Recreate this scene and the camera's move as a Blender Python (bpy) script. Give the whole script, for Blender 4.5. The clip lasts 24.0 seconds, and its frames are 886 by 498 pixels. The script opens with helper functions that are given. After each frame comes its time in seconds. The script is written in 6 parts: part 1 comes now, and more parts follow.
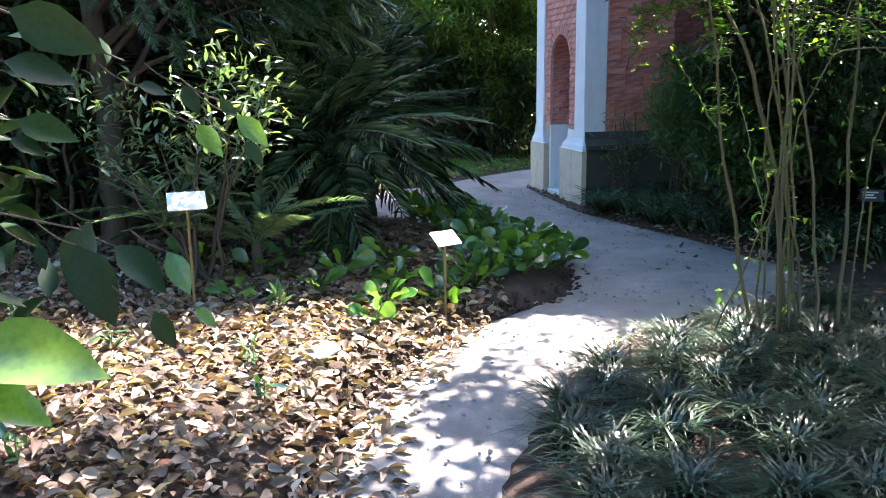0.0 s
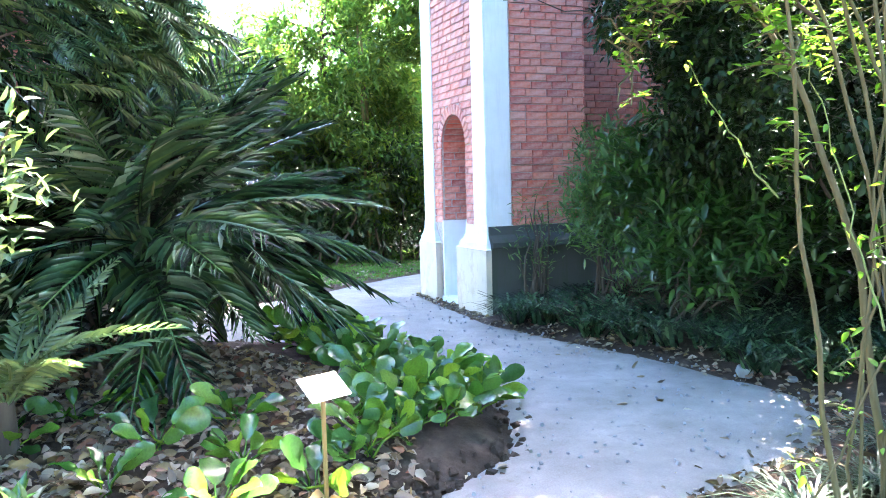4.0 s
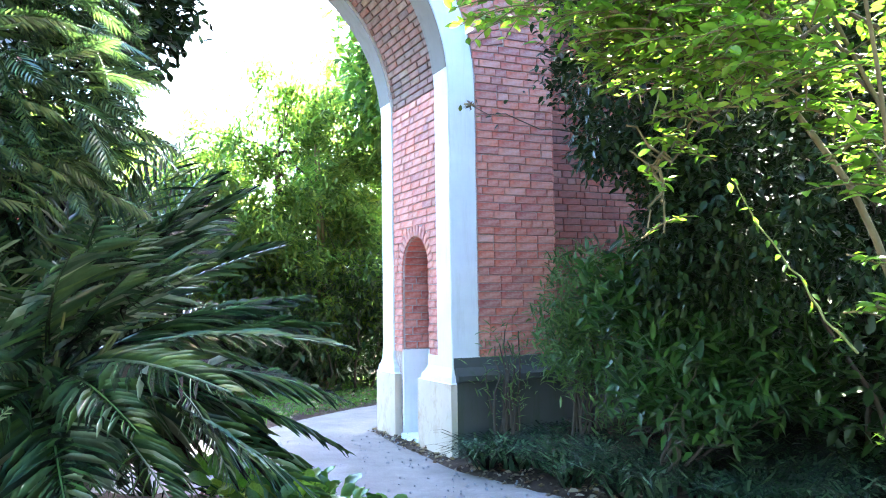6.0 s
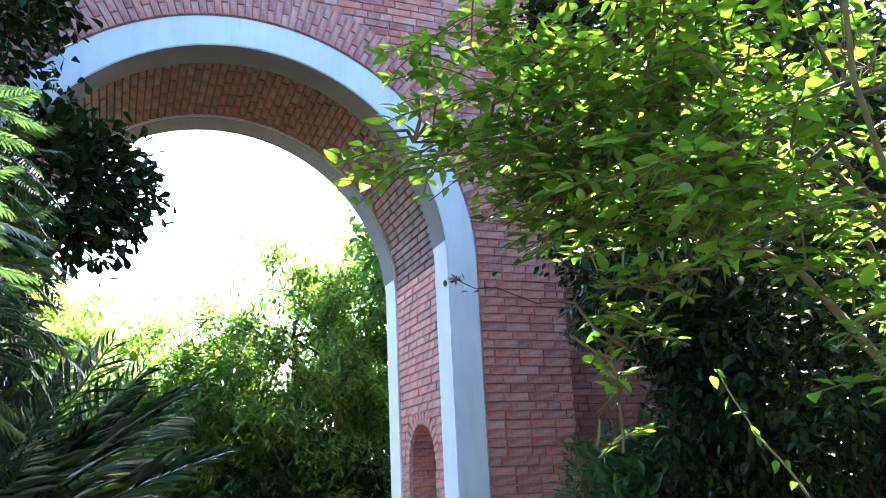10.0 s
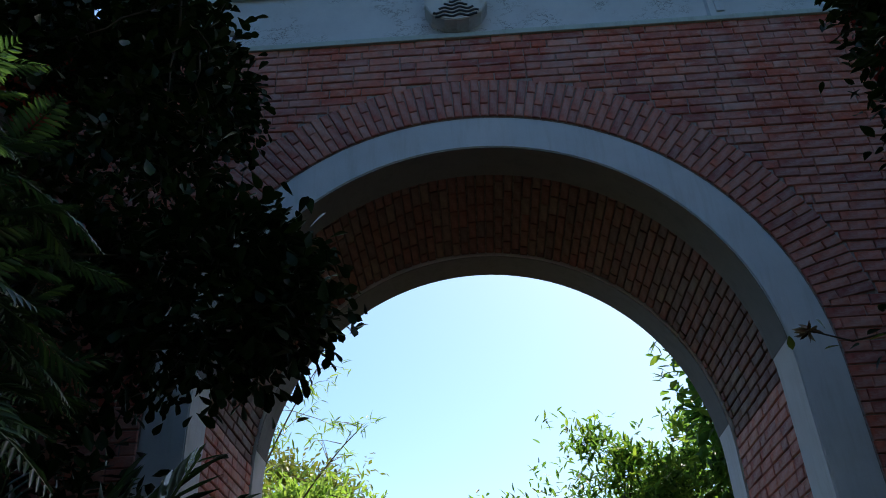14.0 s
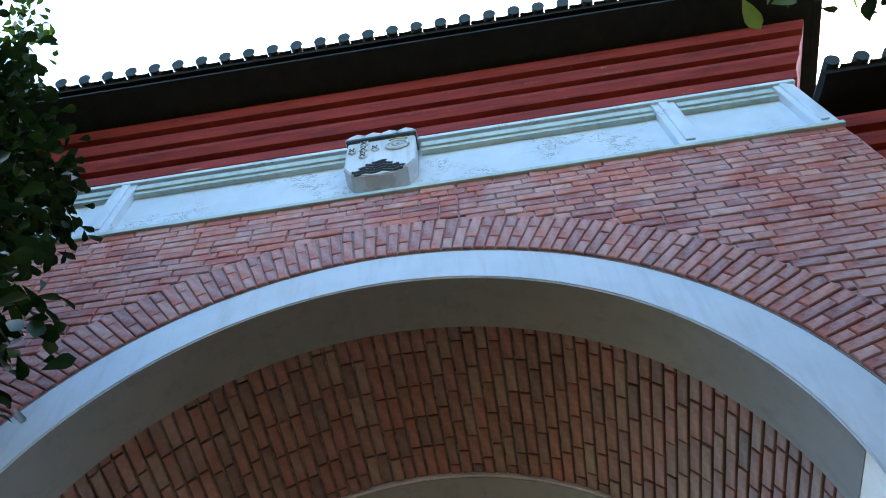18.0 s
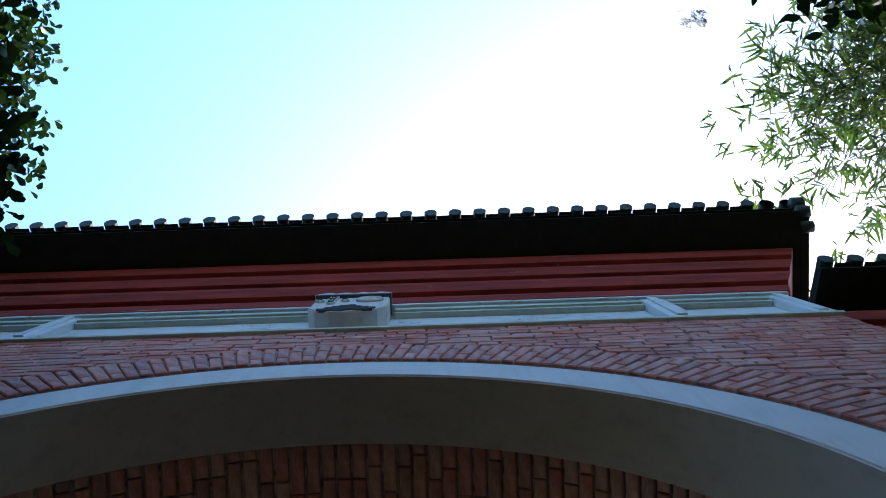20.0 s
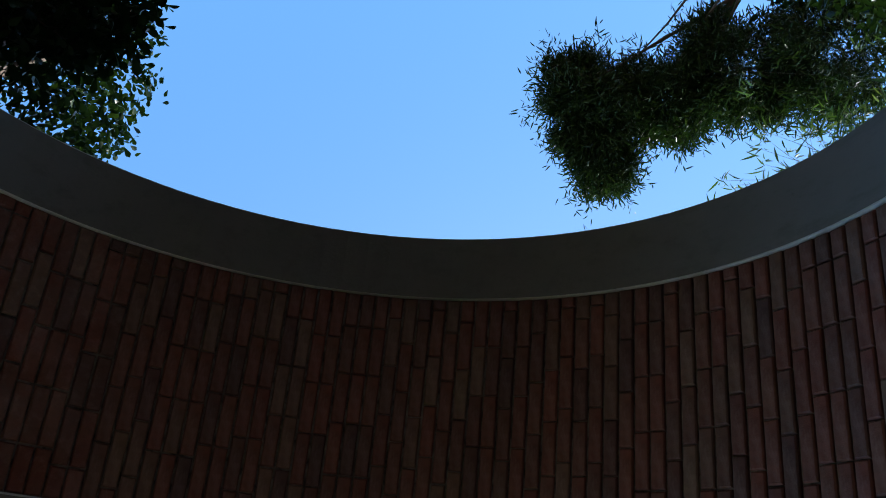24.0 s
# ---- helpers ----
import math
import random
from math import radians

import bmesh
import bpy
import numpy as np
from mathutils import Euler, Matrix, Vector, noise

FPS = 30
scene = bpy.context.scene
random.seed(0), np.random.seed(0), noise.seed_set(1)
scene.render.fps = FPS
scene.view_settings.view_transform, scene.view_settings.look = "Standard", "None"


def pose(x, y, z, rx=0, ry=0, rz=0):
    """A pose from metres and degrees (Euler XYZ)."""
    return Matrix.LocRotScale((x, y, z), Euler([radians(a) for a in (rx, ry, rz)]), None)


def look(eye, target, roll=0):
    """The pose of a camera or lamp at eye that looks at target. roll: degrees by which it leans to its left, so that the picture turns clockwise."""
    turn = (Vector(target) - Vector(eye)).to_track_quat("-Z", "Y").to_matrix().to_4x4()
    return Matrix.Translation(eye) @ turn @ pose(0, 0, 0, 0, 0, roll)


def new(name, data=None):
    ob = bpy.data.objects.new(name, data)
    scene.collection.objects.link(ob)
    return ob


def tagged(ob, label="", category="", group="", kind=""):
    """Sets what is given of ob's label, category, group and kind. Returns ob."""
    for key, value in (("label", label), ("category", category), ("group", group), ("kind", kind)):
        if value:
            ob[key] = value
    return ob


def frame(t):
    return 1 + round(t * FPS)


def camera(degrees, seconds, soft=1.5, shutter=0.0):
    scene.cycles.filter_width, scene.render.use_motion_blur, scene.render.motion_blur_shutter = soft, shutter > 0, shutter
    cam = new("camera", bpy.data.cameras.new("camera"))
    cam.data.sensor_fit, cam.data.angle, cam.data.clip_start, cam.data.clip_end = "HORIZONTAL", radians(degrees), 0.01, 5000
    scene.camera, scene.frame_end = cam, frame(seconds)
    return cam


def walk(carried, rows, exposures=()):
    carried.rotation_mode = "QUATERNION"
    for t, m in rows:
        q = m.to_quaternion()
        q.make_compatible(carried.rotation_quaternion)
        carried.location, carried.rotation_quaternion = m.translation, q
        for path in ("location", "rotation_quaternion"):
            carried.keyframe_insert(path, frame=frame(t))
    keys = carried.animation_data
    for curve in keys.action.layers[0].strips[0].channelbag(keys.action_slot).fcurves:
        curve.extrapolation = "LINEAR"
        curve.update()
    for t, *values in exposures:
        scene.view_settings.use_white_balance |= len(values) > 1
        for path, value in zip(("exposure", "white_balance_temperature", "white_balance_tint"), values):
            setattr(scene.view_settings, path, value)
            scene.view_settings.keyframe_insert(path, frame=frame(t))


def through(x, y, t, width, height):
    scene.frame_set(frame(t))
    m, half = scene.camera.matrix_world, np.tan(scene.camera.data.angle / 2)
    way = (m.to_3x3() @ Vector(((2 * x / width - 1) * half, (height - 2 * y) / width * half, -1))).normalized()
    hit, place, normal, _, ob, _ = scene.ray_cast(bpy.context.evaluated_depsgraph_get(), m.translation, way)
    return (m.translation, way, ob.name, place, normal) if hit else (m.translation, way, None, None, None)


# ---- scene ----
cam = camera(57.0, 24.0, soft=1.0)
PATH = [
    # seconds, x, y, z, yaw, pitch, roll
    (0, -2.058, -9.696, 1.624, -12.24, -11.86, -0.85),
    (0.5, -2.059, -9.437, 1.604, -15.40, -13.03, -0.85),
    (1, -1.972, -9.160, 1.550, -15.92, -9.34, -1.20),
    (1.5, -1.955, -8.904, 1.487, -19.04, -6.39, 1.72),
    (3.5, -1.692, -7.944, 1.414, -21.34, -5.09, -0.97),
    (4, -1.632, -7.691, 1.376, -21.39, -4.50, -1.48),
    (4.5, -1.550, -7.493, 1.378, -21.22, -1.46, -0.17),
    (5, -1.541, -7.226, 1.414, -24.28, 1.67, -0.34),
    (5.5, -1.517, -7.099, 1.437, -25.32, 1.79, -0.91),
    (6, -1.459, -7.030, 1.450, -24.85, 3.82, -0.85),
    (6.5, -1.429, -7.013, 1.460, -24.68, 4.95, -0.66),
    (7, -1.416, -7.022, 1.453, -23.72, 5.89, -0.32),
    (7.5, -1.382, -6.990, 1.449, -23.12, 6.49, -0.43),
    (8, -1.361, -6.997, 1.460, -22.55, 7.47, -0.64),
    (8.5, -1.279, -6.952, 1.493, -23.78, 8.45, -0.41),
    (9, -1.201, -6.779, 1.480, -26.81, 10.36, -0.36),
    (9.5, -1.027, -6.741, 1.597, -24.50, 13.84, -1.42),
    (11.5, -0.594, -5.818, 1.557, -16.29, 20.23, -4.59),
    (12, -0.584, -5.606, 1.527, -12.07, 25.31, -2.92),
    (12.5, -0.505, -5.263, 1.566, -11.07, 31.99, -4.49),
    (13, -0.376, -5.040, 1.588, -5.66, 31.82, -5.50),
    (13.5, -0.198, -4.865, 1.571, -1.02, 31.57, -3.41),
    (14, -0.105, -4.668, 1.583, 1.73, 32.38, -2.60),
    (14.5, 0.006, -4.496, 1.598, 2.31, 36.28, -3.81),
    (15, 0.184, -4.300, 1.602, 4.95, 39.32, -3.76),
    (15.5, 0.279, -3.985, 1.563, 3.61, 40.72, -4.13),
    (16, 0.357, -3.677, 1.563, 1.52, 46.03, -5.56),
    (16.5, 0.494, -3.364, 1.550, 6.27, 49.92, -2.70),
    (17, 0.493, -3.020, 1.534, 3.71, 53.41, -3.33),
    (17.5, 0.494, -2.636, 1.520, 1.43, 55.00, -6.21),
    (18, 0.572, -2.335, 1.539, 5.47, 60.56, -3.67),
    (18.5, 0.493, -1.961, 1.563, 2.02, 69.31, -3.58),
    (19, 0.518, -1.591, 1.559, -2.42, 74.82, -6.67),
    (19.5, 0.507, -1.224, 1.564, -3.17, 80.08, -6.64),
    (21.5, 0.508, 0.166, 1.637, 8.69, 99.94, 11.47),
    (22, 0.288, 0.548, 1.651, 9.34, 103.51, 10.06),
    (22.5, 0.249, 0.798, 1.559, 6.20, 107.40, 9.73),
    (23, 0.237, 1.069, 1.547, 4.98, 107.77, 11.87),
    (23.5, 0.180, 1.448, 1.495, 4.58, 111.54, 9.21),
    (24, 0.256, 1.750, 1.428, 5.06, 113.28, 11.16),
]


def shot(x, y, z, yaw, pitch, roll):
    """A camera pose from place, heading, tilt and lean; the tilt may pass the zenith."""
    return pose(x, y, z, 90 + pitch, 0, yaw) @ pose(0, 0, 0, 0, 0, roll)


EXPOSURES = [(0, 3.6), (1.5, 4.05), (3.5, 5.3), (5, 5.45), (7, 5.0), (9.5, 4.6), (11.5, 2.1), (12.5, 1.2), (14, 1.0), (15, 1.1), (16, 2.0),
             (17, 3.3), (18, 3.75), (19.5, 3.05), (21.5, 1.3), (22.5, 1.25), (24, 1.6)]
EXPOSURES = [(t, stops, 6600 if t < 10 else 7300 if 17 <= t <= 18 else 6850 if t < 20 else 6500, 18 if t < 10 else 13 if t < 20 else 10) for t, stops in EXPOSURES]
walk(cam, [(t, shot(*p)) for t, *p in PATH], EXPOSURES)

# ---- sky and sun ----
SUN_EL, SUN_AZ = 58.0, 40.0  # degrees up, degrees from +y towards +x
world = bpy.data.worlds.new("sky")
scene.world = world
world.use_nodes = True
wn = world.node_tree
sky = wn.nodes.new("ShaderNodeTexSky")
sky.sky_type, sky.sun_disc = "NISHITA", False
sky.sun_elevation, sky.sun_rotation = radians(SUN_EL), radians(SUN_AZ)
sky.air_density, sky.dust_density, sky.ozone_density = 1.0, 1.4, 1.0
deep = wn.nodes.new("ShaderNodeHueSaturation")
deep.inputs["Saturation"].default_value = 1.3
deep.inputs["Hue"].default_value = 0.495
wn.links.new(sky.outputs[0], deep.inputs["Color"])
wn.links.new(deep.outputs[0], wn.nodes["Background"].inputs[0])
wn.nodes["Background"].inputs[1].default_value = 0.14
sun_data = bpy.data.lights.new("sun", "SUN")
sun_data.energy, sun_data.angle, sun_data.color = 5.0, radians(0.55), (1.0, 0.96, 0.9)
sun = new("sun", sun_data)
_s = (math.sin(radians(SUN_AZ)) * math.cos(radians(SUN_EL)), math.cos(radians(SUN_AZ)) * math.cos(radians(SUN_EL)), math.sin(radians(SUN_EL)))
sun.matrix_world = look(tuple(40 * v for v in _s), (0, 0, 0))


# ---- materials ----
class Nodes:
    """Short ways to wire a node material."""

    def __init__(self, name):
        self.m = bpy.data.materials.new(name)
        self.m.use_nodes = True
        self.t = self.m.node_tree
        self.b = self.t.nodes["Principled BSDF"]
        self.out = self.t.nodes["Material Output"]

    def n(self, kind, **props):
        node = self.t.nodes.new("ShaderNode" + kind)
        for key, value in props.items():
            if key == "blend_type":
                node.blend_type = value
            elif key == "data_type":
                node.data_type = value
            elif key == "operation":
                node.operation = value
        return node

    def put(self, a, b):
        self.t.links.new(a, b)

    def noise(self, scale, detail=4.0, rough=0.6, stretch=None):
        c = self.n("TexCoord")
        v = self.n("TexNoise")
        v.inputs["Scale"].default_value, v.inputs["Detail"].default_value, v.inputs["Roughness"].default_value = scale, detail, rough
        if stretch:
            mp = self.n("Mapping")
            mp.inputs["Scale"].default_value = stretch
            self.put(c.outputs["Object"], mp.inputs[0])
            self.put(mp.outputs[0], v.inputs[0])
        else:
            self.put(c.outputs["Object"], v.inputs[0])
        return v.outputs["Fac"]

    def ramp(self, fac, stops):
        r = self.n("ValToRGB")
        e = r.color_ramp.elements
        while len(e) < len(stops):
            e.new(0.5)
        for el, (at, col) in zip(e, stops):
            el.position = at
            el.color = (*col, 1) if len(col) == 3 else col
        self.put(fac, r.inputs[0])
        return r.outputs[0]

    def mix(self, fac, a, b, blend="MIX"):
        x = self.n("Mix", data_type="RGBA", blend_type=blend)
        for sock, val in ((x.inputs[0], fac), (x.inputs[6], a), (x.inputs[7], b)):
            if isinstance(val, (float, int)):
                sock.default_value = val
            elif isinstance(val, tuple):
                sock.default_value = (*val, 1)
            else:
                self.put(val, sock)
        return x.outputs[2]

    def math(self, op, a, b=0.0):
        x = self.n("Math", operation=op)
        for sock, val in ((x.inputs[0], a), (x.inputs[1], b)):
            if isinstance(val, (float, int)):
                sock.default_value = val
            else:
                self.put(val, sock)
        return x.outputs[0]

    def piece(self):
        """A random number for each piece, be it an object or an island."""
        o, g = self.n("ObjectInfo"), self.n("NewGeometry")
        return self.math("FRACT", self.math("ADD", o.outputs["Random"], g.outputs["Random Per Island"]))

    def bump(self, height, strength=0.3, dist=0.01):
        x = self.n("Bump")
        x.inputs["Strength"].default_value, x.inputs["Distance"].default_value = strength, dist
        self.put(height, x.inputs["Height"])
        self.put(x.outputs[0], self.b.inputs["Normal"])

    def done(self, colour=None, rough=0.8, spec=0.3):
        if colour is not None:
            if isinstance(colour, tuple):
                self.b.inputs["Base Color"].default_value = (*colour, 1)
            else:
                self.put(colour, self.b.inputs["Base Color"])
        if isinstance(rough, (int, float)):
            self.b.inputs["Roughness"].default_value = rough
        else:
            self.put(rough, self.b.inputs["Roughness"])
        self.b.inputs["Specular IOR Level"].default_value = spec
        return self.m


def brick_material(name, tones, pale=0.35):
    k = Nodes(name)
    p = k.piece()
    c = k.ramp(p, tones)
    mott = k.ramp(k.noise(22, 6), [(0.3, (0.72, 0.7, 0.7)), (0.7, (1.15, 1.12, 1.1))])
    c = k.mix(1.0, c, mott, "MULTIPLY")
    stain = k.ramp(k.noise(2.3, 5, 0.65), [(0.45, (0, 0, 0)), (0.72, (pale, pale, pale))])
    c = k.mix(stain, c, (0.58, 0.46, 0.42))
    bloom = k.ramp(k.noise(16, 6, 0.75, (0.5, 1, 1.4)), [(0.5, (0, 0, 0)), (0.7, (pale, pale, pale))])
    c = k.mix(bloom, c, (0.60, 0.47, 0.42))
    soot = k.ramp(k.noise(5.0, 6, 0.7), [(0.58, (0, 0, 0)), (0.8, (0.55, 0.55, 0.55))])
    c = k.mix(soot, c, (0.06, 0.045, 0.045))
    k.bump(k.noise(70, 5), 0.5, 0.004)
    return k.done(c, 0.72, 0.5)


REDS = [(0.0, (0.496, 0.100, 0.065)), (0.15, (0.590, 0.147, 0.083)), (0.3, (0.342, 0.077, 0.065)), (0.45, (0.531, 0.118, 0.077)), (0.6, (0.590, 0.195, 0.130)),
        (0.72, (0.389, 0.083, 0.065)), (0.86, (0.555, 0.118, 0.065)), (1.0, (0.614, 0.260, 0.201))]
# Vault brick tones, pulled darker than REDS to stand for the unlit underside.
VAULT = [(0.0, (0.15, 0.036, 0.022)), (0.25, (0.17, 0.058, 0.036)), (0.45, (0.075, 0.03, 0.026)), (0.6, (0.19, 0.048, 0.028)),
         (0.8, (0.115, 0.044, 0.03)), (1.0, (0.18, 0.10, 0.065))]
M_BRICK = brick_material("red_brick", REDS, 0.5)
# Red brick at half tone: shade on the wing walls put into the colour.
M_SHADEBRICK = brick_material("shade_halved_brick", [(at, tuple(0.5 * v for v in col)) for at, col in REDS], 0.12)
M_VAULT = brick_material("shade_toned_vault_brick", VAULT, 0.15)
_k = Nodes("lime_mortar")
M_MORTAR = _k.done(_k.ramp(_k.noise(30, 5), [(0.3, (0.24, 0.19, 0.175)), (0.7, (0.50, 0.43, 0.40))]), 0.95, 0.1)
# Mortar of the vault and wing walls, darkened to stand for shade on them.
_k = Nodes("shade_toned_mortar")
M_SHADEMORTAR = _k.done(_k.ramp(_k.noise(14, 5), [(0.35, (0.05, 0.04, 0.036)), (0.7, (0.30, 0.26, 0.22))]), 0.95, 0.1)


def plaster_material(name, base, stain, amount, drip=(3.0, 3.0, 0.35)):
    k = Nodes(name)
    c = k.ramp(k.noise(3.0, 6, 0.65), [(0.25, tuple(0.84 * v for v in base)), (0.75, base)])
    streak = k.ramp(k.noise(4.0, 5, 0.7, drip), [(0.5, (0, 0, 0)), (0.72, (amount,) * 3)])
    c = k.mix(streak, c, stain)
    fleck = k.ramp(k.noise(26, 4, 0.7), [(0.66, (0, 0, 0)), (0.74, (0.5, 0.5, 0.5))])
    c = k.mix(fleck, c, tuple(0.6 * v for v in base))
    k.bump(k.noise(45, 6), 0.35, 0.004)
    return k.done(c, 0.85, 0.2)


M_PLASTER = plaster_material("whitewashed_plaster", (0.74, 0.75, 0.76), (0.5, 0.49, 0.45), 0.5)
M_PEDESTAL = plaster_material("worn_pedestal_plaster", (0.60, 0.50, 0.39), (0.36, 0.24, 0.14), 0.85, (1.0, 1.0, 0.7))
# Grey that stands for shade on the whitewashed underside of the arch.
M_ARCHSHADE = plaster_material("arch_underside_shade", (0.20, 0.196, 0.188), (0.13, 0.13, 0.12), 0.7)
_k = Nodes("cracked_frieze_plaster")
_c = _k.ramp(_k.noise(3.0, 6, 0.65), [(0.25, (0.55, 0.59, 0.63)), (0.75, (0.68, 0.72, 0.76))])
_l = _k.ramp(_k.noise(7.0, 7, 0.7, (1.0, 1.0, 1.6)), [(0.485, (0, 0, 0)), (0.497, (1, 1, 1)), (0.503, (1, 1, 1)), (0.515, (0, 0, 0))])
_w = _k.ramp(_k.noise(1.6, 3), [(0.5, (0, 0, 0)), (0.6, (0.9, 0.9, 0.9))])
_c = _k.mix(_k.mix(1.0, _l, _w, "MULTIPLY"), _c, (0.05, 0.06, 0.06))
_k.bump(_k.noise(45, 6), 0.35, 0.004)
M_FRIEZE = _k.done(_c, 0.85, 0.2)
M_GREENTRIM = plaster_material("pale_green_trim", (0.52, 0.60, 0.57), (0.3, 0.34, 0.32), 0.6)
M_PLINTH = plaster_material("mossy_plinth_stone", (0.06, 0.064, 0.058), (0.035, 0.055, 0.028), 0.9)
M_CREST = plaster_material("carved_stone_paint", (0.66, 0.66, 0.66), (0.3, 0.29, 0.27), 0.6)
M_CRESTDARK = plaster_material("crest_dark_paint", (0.07, 0.08, 0.10), (0.2, 0.2, 0.2), 0.3)
M_OCHRE = plaster_material("crest_ochre", (0.42, 0.30, 0.14), (0.5, 0.45, 0.35), 0.5)
_k = Nodes("red_cornice_paint")
_c = _k.ramp(_k.noise(6, 6, 0.7, (0.3, 1, 3)), [(0.3, (0.15, 0.012, 0.009)), (0.55, (0.33, 0.026, 0.017)), (0.85, (0.42, 0.055, 0.035))])
_f = _k.ramp(_k.noise(11, 7, 0.75, (0.25, 1, 2.5)), [(0.64, (0, 0, 0)), (0.70, (0.75, 0.75, 0.75))])
_c = _k.mix(_f, _c, (0.55, 0.36, 0.30))
_k.bump(_k.noise(30, 5), 0.3, 0.004)
M_RED = _k.done(_c, 0.7, 0.3)
_k = Nodes("dark_roof_tile")
_k.bump(_k.noise(40, 5), 0.3, 0.003)
M_TILE = _k.done(_k.mix(_k.noise(9, 5), (0.012, 0.02, 0.018), (0.035, 0.048, 0.045)), 0.6, 0.25)
_k = Nodes("eave_board")
M_EAVE = _k.done(_k.mix(_k.noise(9, 6), (0.008, 0.008, 0.008), (0.03, 0.026, 0.022)), 0.9, 0.1)

_k = Nodes("garden_soil")
_c = _k.ramp(_k.noise(5, 8, 0.7), [(0.3, (0.035, 0.024, 0.018)), (0.55, (0.075, 0.052, 0.04)), (0.8, (0.14, 0.10, 0.08))])
_k.bump(_k.noise(35, 8, 0.75), 0.9, 0.03)
M_SOIL = _k.done(_c, 0.95, 0.1)
_k = Nodes("worn_dirt_path")
_c = _k.ramp(_k.noise(2.2, 8, 0.65), [(0.25, (0.165, 0.145, 0.13)), (0.55, (0.245, 0.222, 0.205)), (0.8, (0.33, 0.30, 0.28))])
_g = _k.ramp(_k.noise(120, 4, 0.8), [(0.3, (0.75, 0.75, 0.75)), (0.7, (1.1, 1.1, 1.1))])
_c = _k.mix(1.0, _c, _g, "MULTIPLY")
_d = _k.ramp(_k.noise(9, 6, 0.75), [(0.58, (0, 0, 0)), (0.72, (0.6, 0.6, 0.6))])
_c = _k.mix(_d, _c, (0.13, 0.105, 0.085))
_k.bump(_k.noise(60, 7, 0.75), 0.5, 0.012)
M_PATH = _k.done(_c, 0.92, 0.15)


def leaf_material(name, tones, through=0.35, rough=0.4, spec=0.4):
    """Leaf: gloss on the face, some light through the blade; one tone for each leaf."""
    k = Nodes(name)
    c = k.ramp(k.piece(), tones)
    c = k.mix(1.0, c, k.ramp(k.noise(14, 3), [(0.3, (0.75, 0.75, 0.75)), (0.7, (1.15, 1.15, 1.1))]), "MULTIPLY")
    k.done(c, rough, spec)
    tr = k.n("BsdfTranslucent")
    warm = k.mix(1.0, c, (1.3, 1.45, 0.7), "MULTIPLY")
    k.put(warm, tr.inputs[0])
    mx = k.n("MixShader")
    mx.inputs[0].default_value = through
    k.put(k.b.outputs[0], mx.inputs[1])
    k.put(tr.outputs[0], mx.inputs[2])
    k.put(mx.outputs[0], k.out.inputs[0])
    return k.m


def tones(*cols):
    return [(i / max(1, len(cols) - 1), c) for i, c in enumerate(cols)]


M_LIGHTLEAF = leaf_material("fresh_green_leaf", tones((0.07, 0.17, 0.02), (0.12, 0.24, 0.03), (0.04, 0.11, 0.02), (0.18, 0.30, 0.035), (0.08, 0.19, 0.025)), 0.5, 0.4, 0.35)
# Dark glossy leaf, toned down further to stand for deep shade and silhouettes.
M_DARKLEAF = leaf_material("dark_glossy_shade_leaf", tones((0.010, 0.026, 0.010), (0.018, 0.042, 0.014), (0.007, 0.02, 0.009), (0.028, 0.055, 0.014), (0.012, 0.03, 0.013)), 0.1, 0.36, 0.14)
M_BROADLEAF = leaf_material("broad_shrub_leaf", tones((0.014, 0.042, 0.013), (0.026, 0.066, 0.017), (0.010, 0.03, 0.012), (0.04, 0.085, 0.02)), 0.2, 0.36, 0.3)
M_SHRUB = leaf_material("glossy_lance_leaf", tones((0.02, 0.07, 0.018), (0.04, 0.11, 0.022), (0.014, 0.045, 0.016), (0.06, 0.14, 0.025)), 0.25, 0.33, 0.4)
M_WILLOW = leaf_material("willowy_leaf", tones((0.07, 0.15, 0.05), (0.11, 0.2, 0.06), (0.04, 0.10, 0.04), (0.15, 0.23, 0.075)), 0.35, 0.4, 0.4)
M_FERN = leaf_material("feathery_leaf", tones((0.04, 0.09, 0.042), (0.065, 0.13, 0.055), (0.024, 0.058, 0.034), (0.095, 0.165, 0.055)), 0.25, 0.26, 0.9)
M_PALM = leaf_material("palm_leaflet", tones((0.028, 0.075, 0.044), (0.05, 0.115, 0.05), (0.012, 0.036, 0.026), (0.08, 0.155, 0.05), (0.018, 0.05, 0.038), (0.24, 0.31, 0.23)), 0.2, 0.17, 1.0)
M_BAMBOO = leaf_material("bamboo_leaf", tones((0.14, 0.24, 0.055), (0.22, 0.32, 0.085), (0.08, 0.16, 0.04), (0.30, 0.36, 0.11)), 0.52, 0.45)
# Darker copy of the bamboo leaf: its backlit silhouette put into the tone.
M_BACKLITBAMBOO = leaf_material("backlit_bamboo_leaf", tones((0.035, 0.075, 0.02), (0.06, 0.11, 0.03), (0.022, 0.05, 0.016), (0.10, 0.14, 0.04)), 0.2, 0.45)
M_OLIVE = leaf_material("olive_tree_leaf", tones((0.11, 0.14, 0.03), (0.17, 0.17, 0.05), (0.08, 0.11, 0.025)), 0.4, 0.5)
M_FARLEAF = leaf_material("far_tree_leaf", tones((0.07, 0.16, 0.04), (0.13, 0.23, 0.06), (0.035, 0.09, 0.026), (0.24, 0.32, 0.07)), 0.52, 0.5)
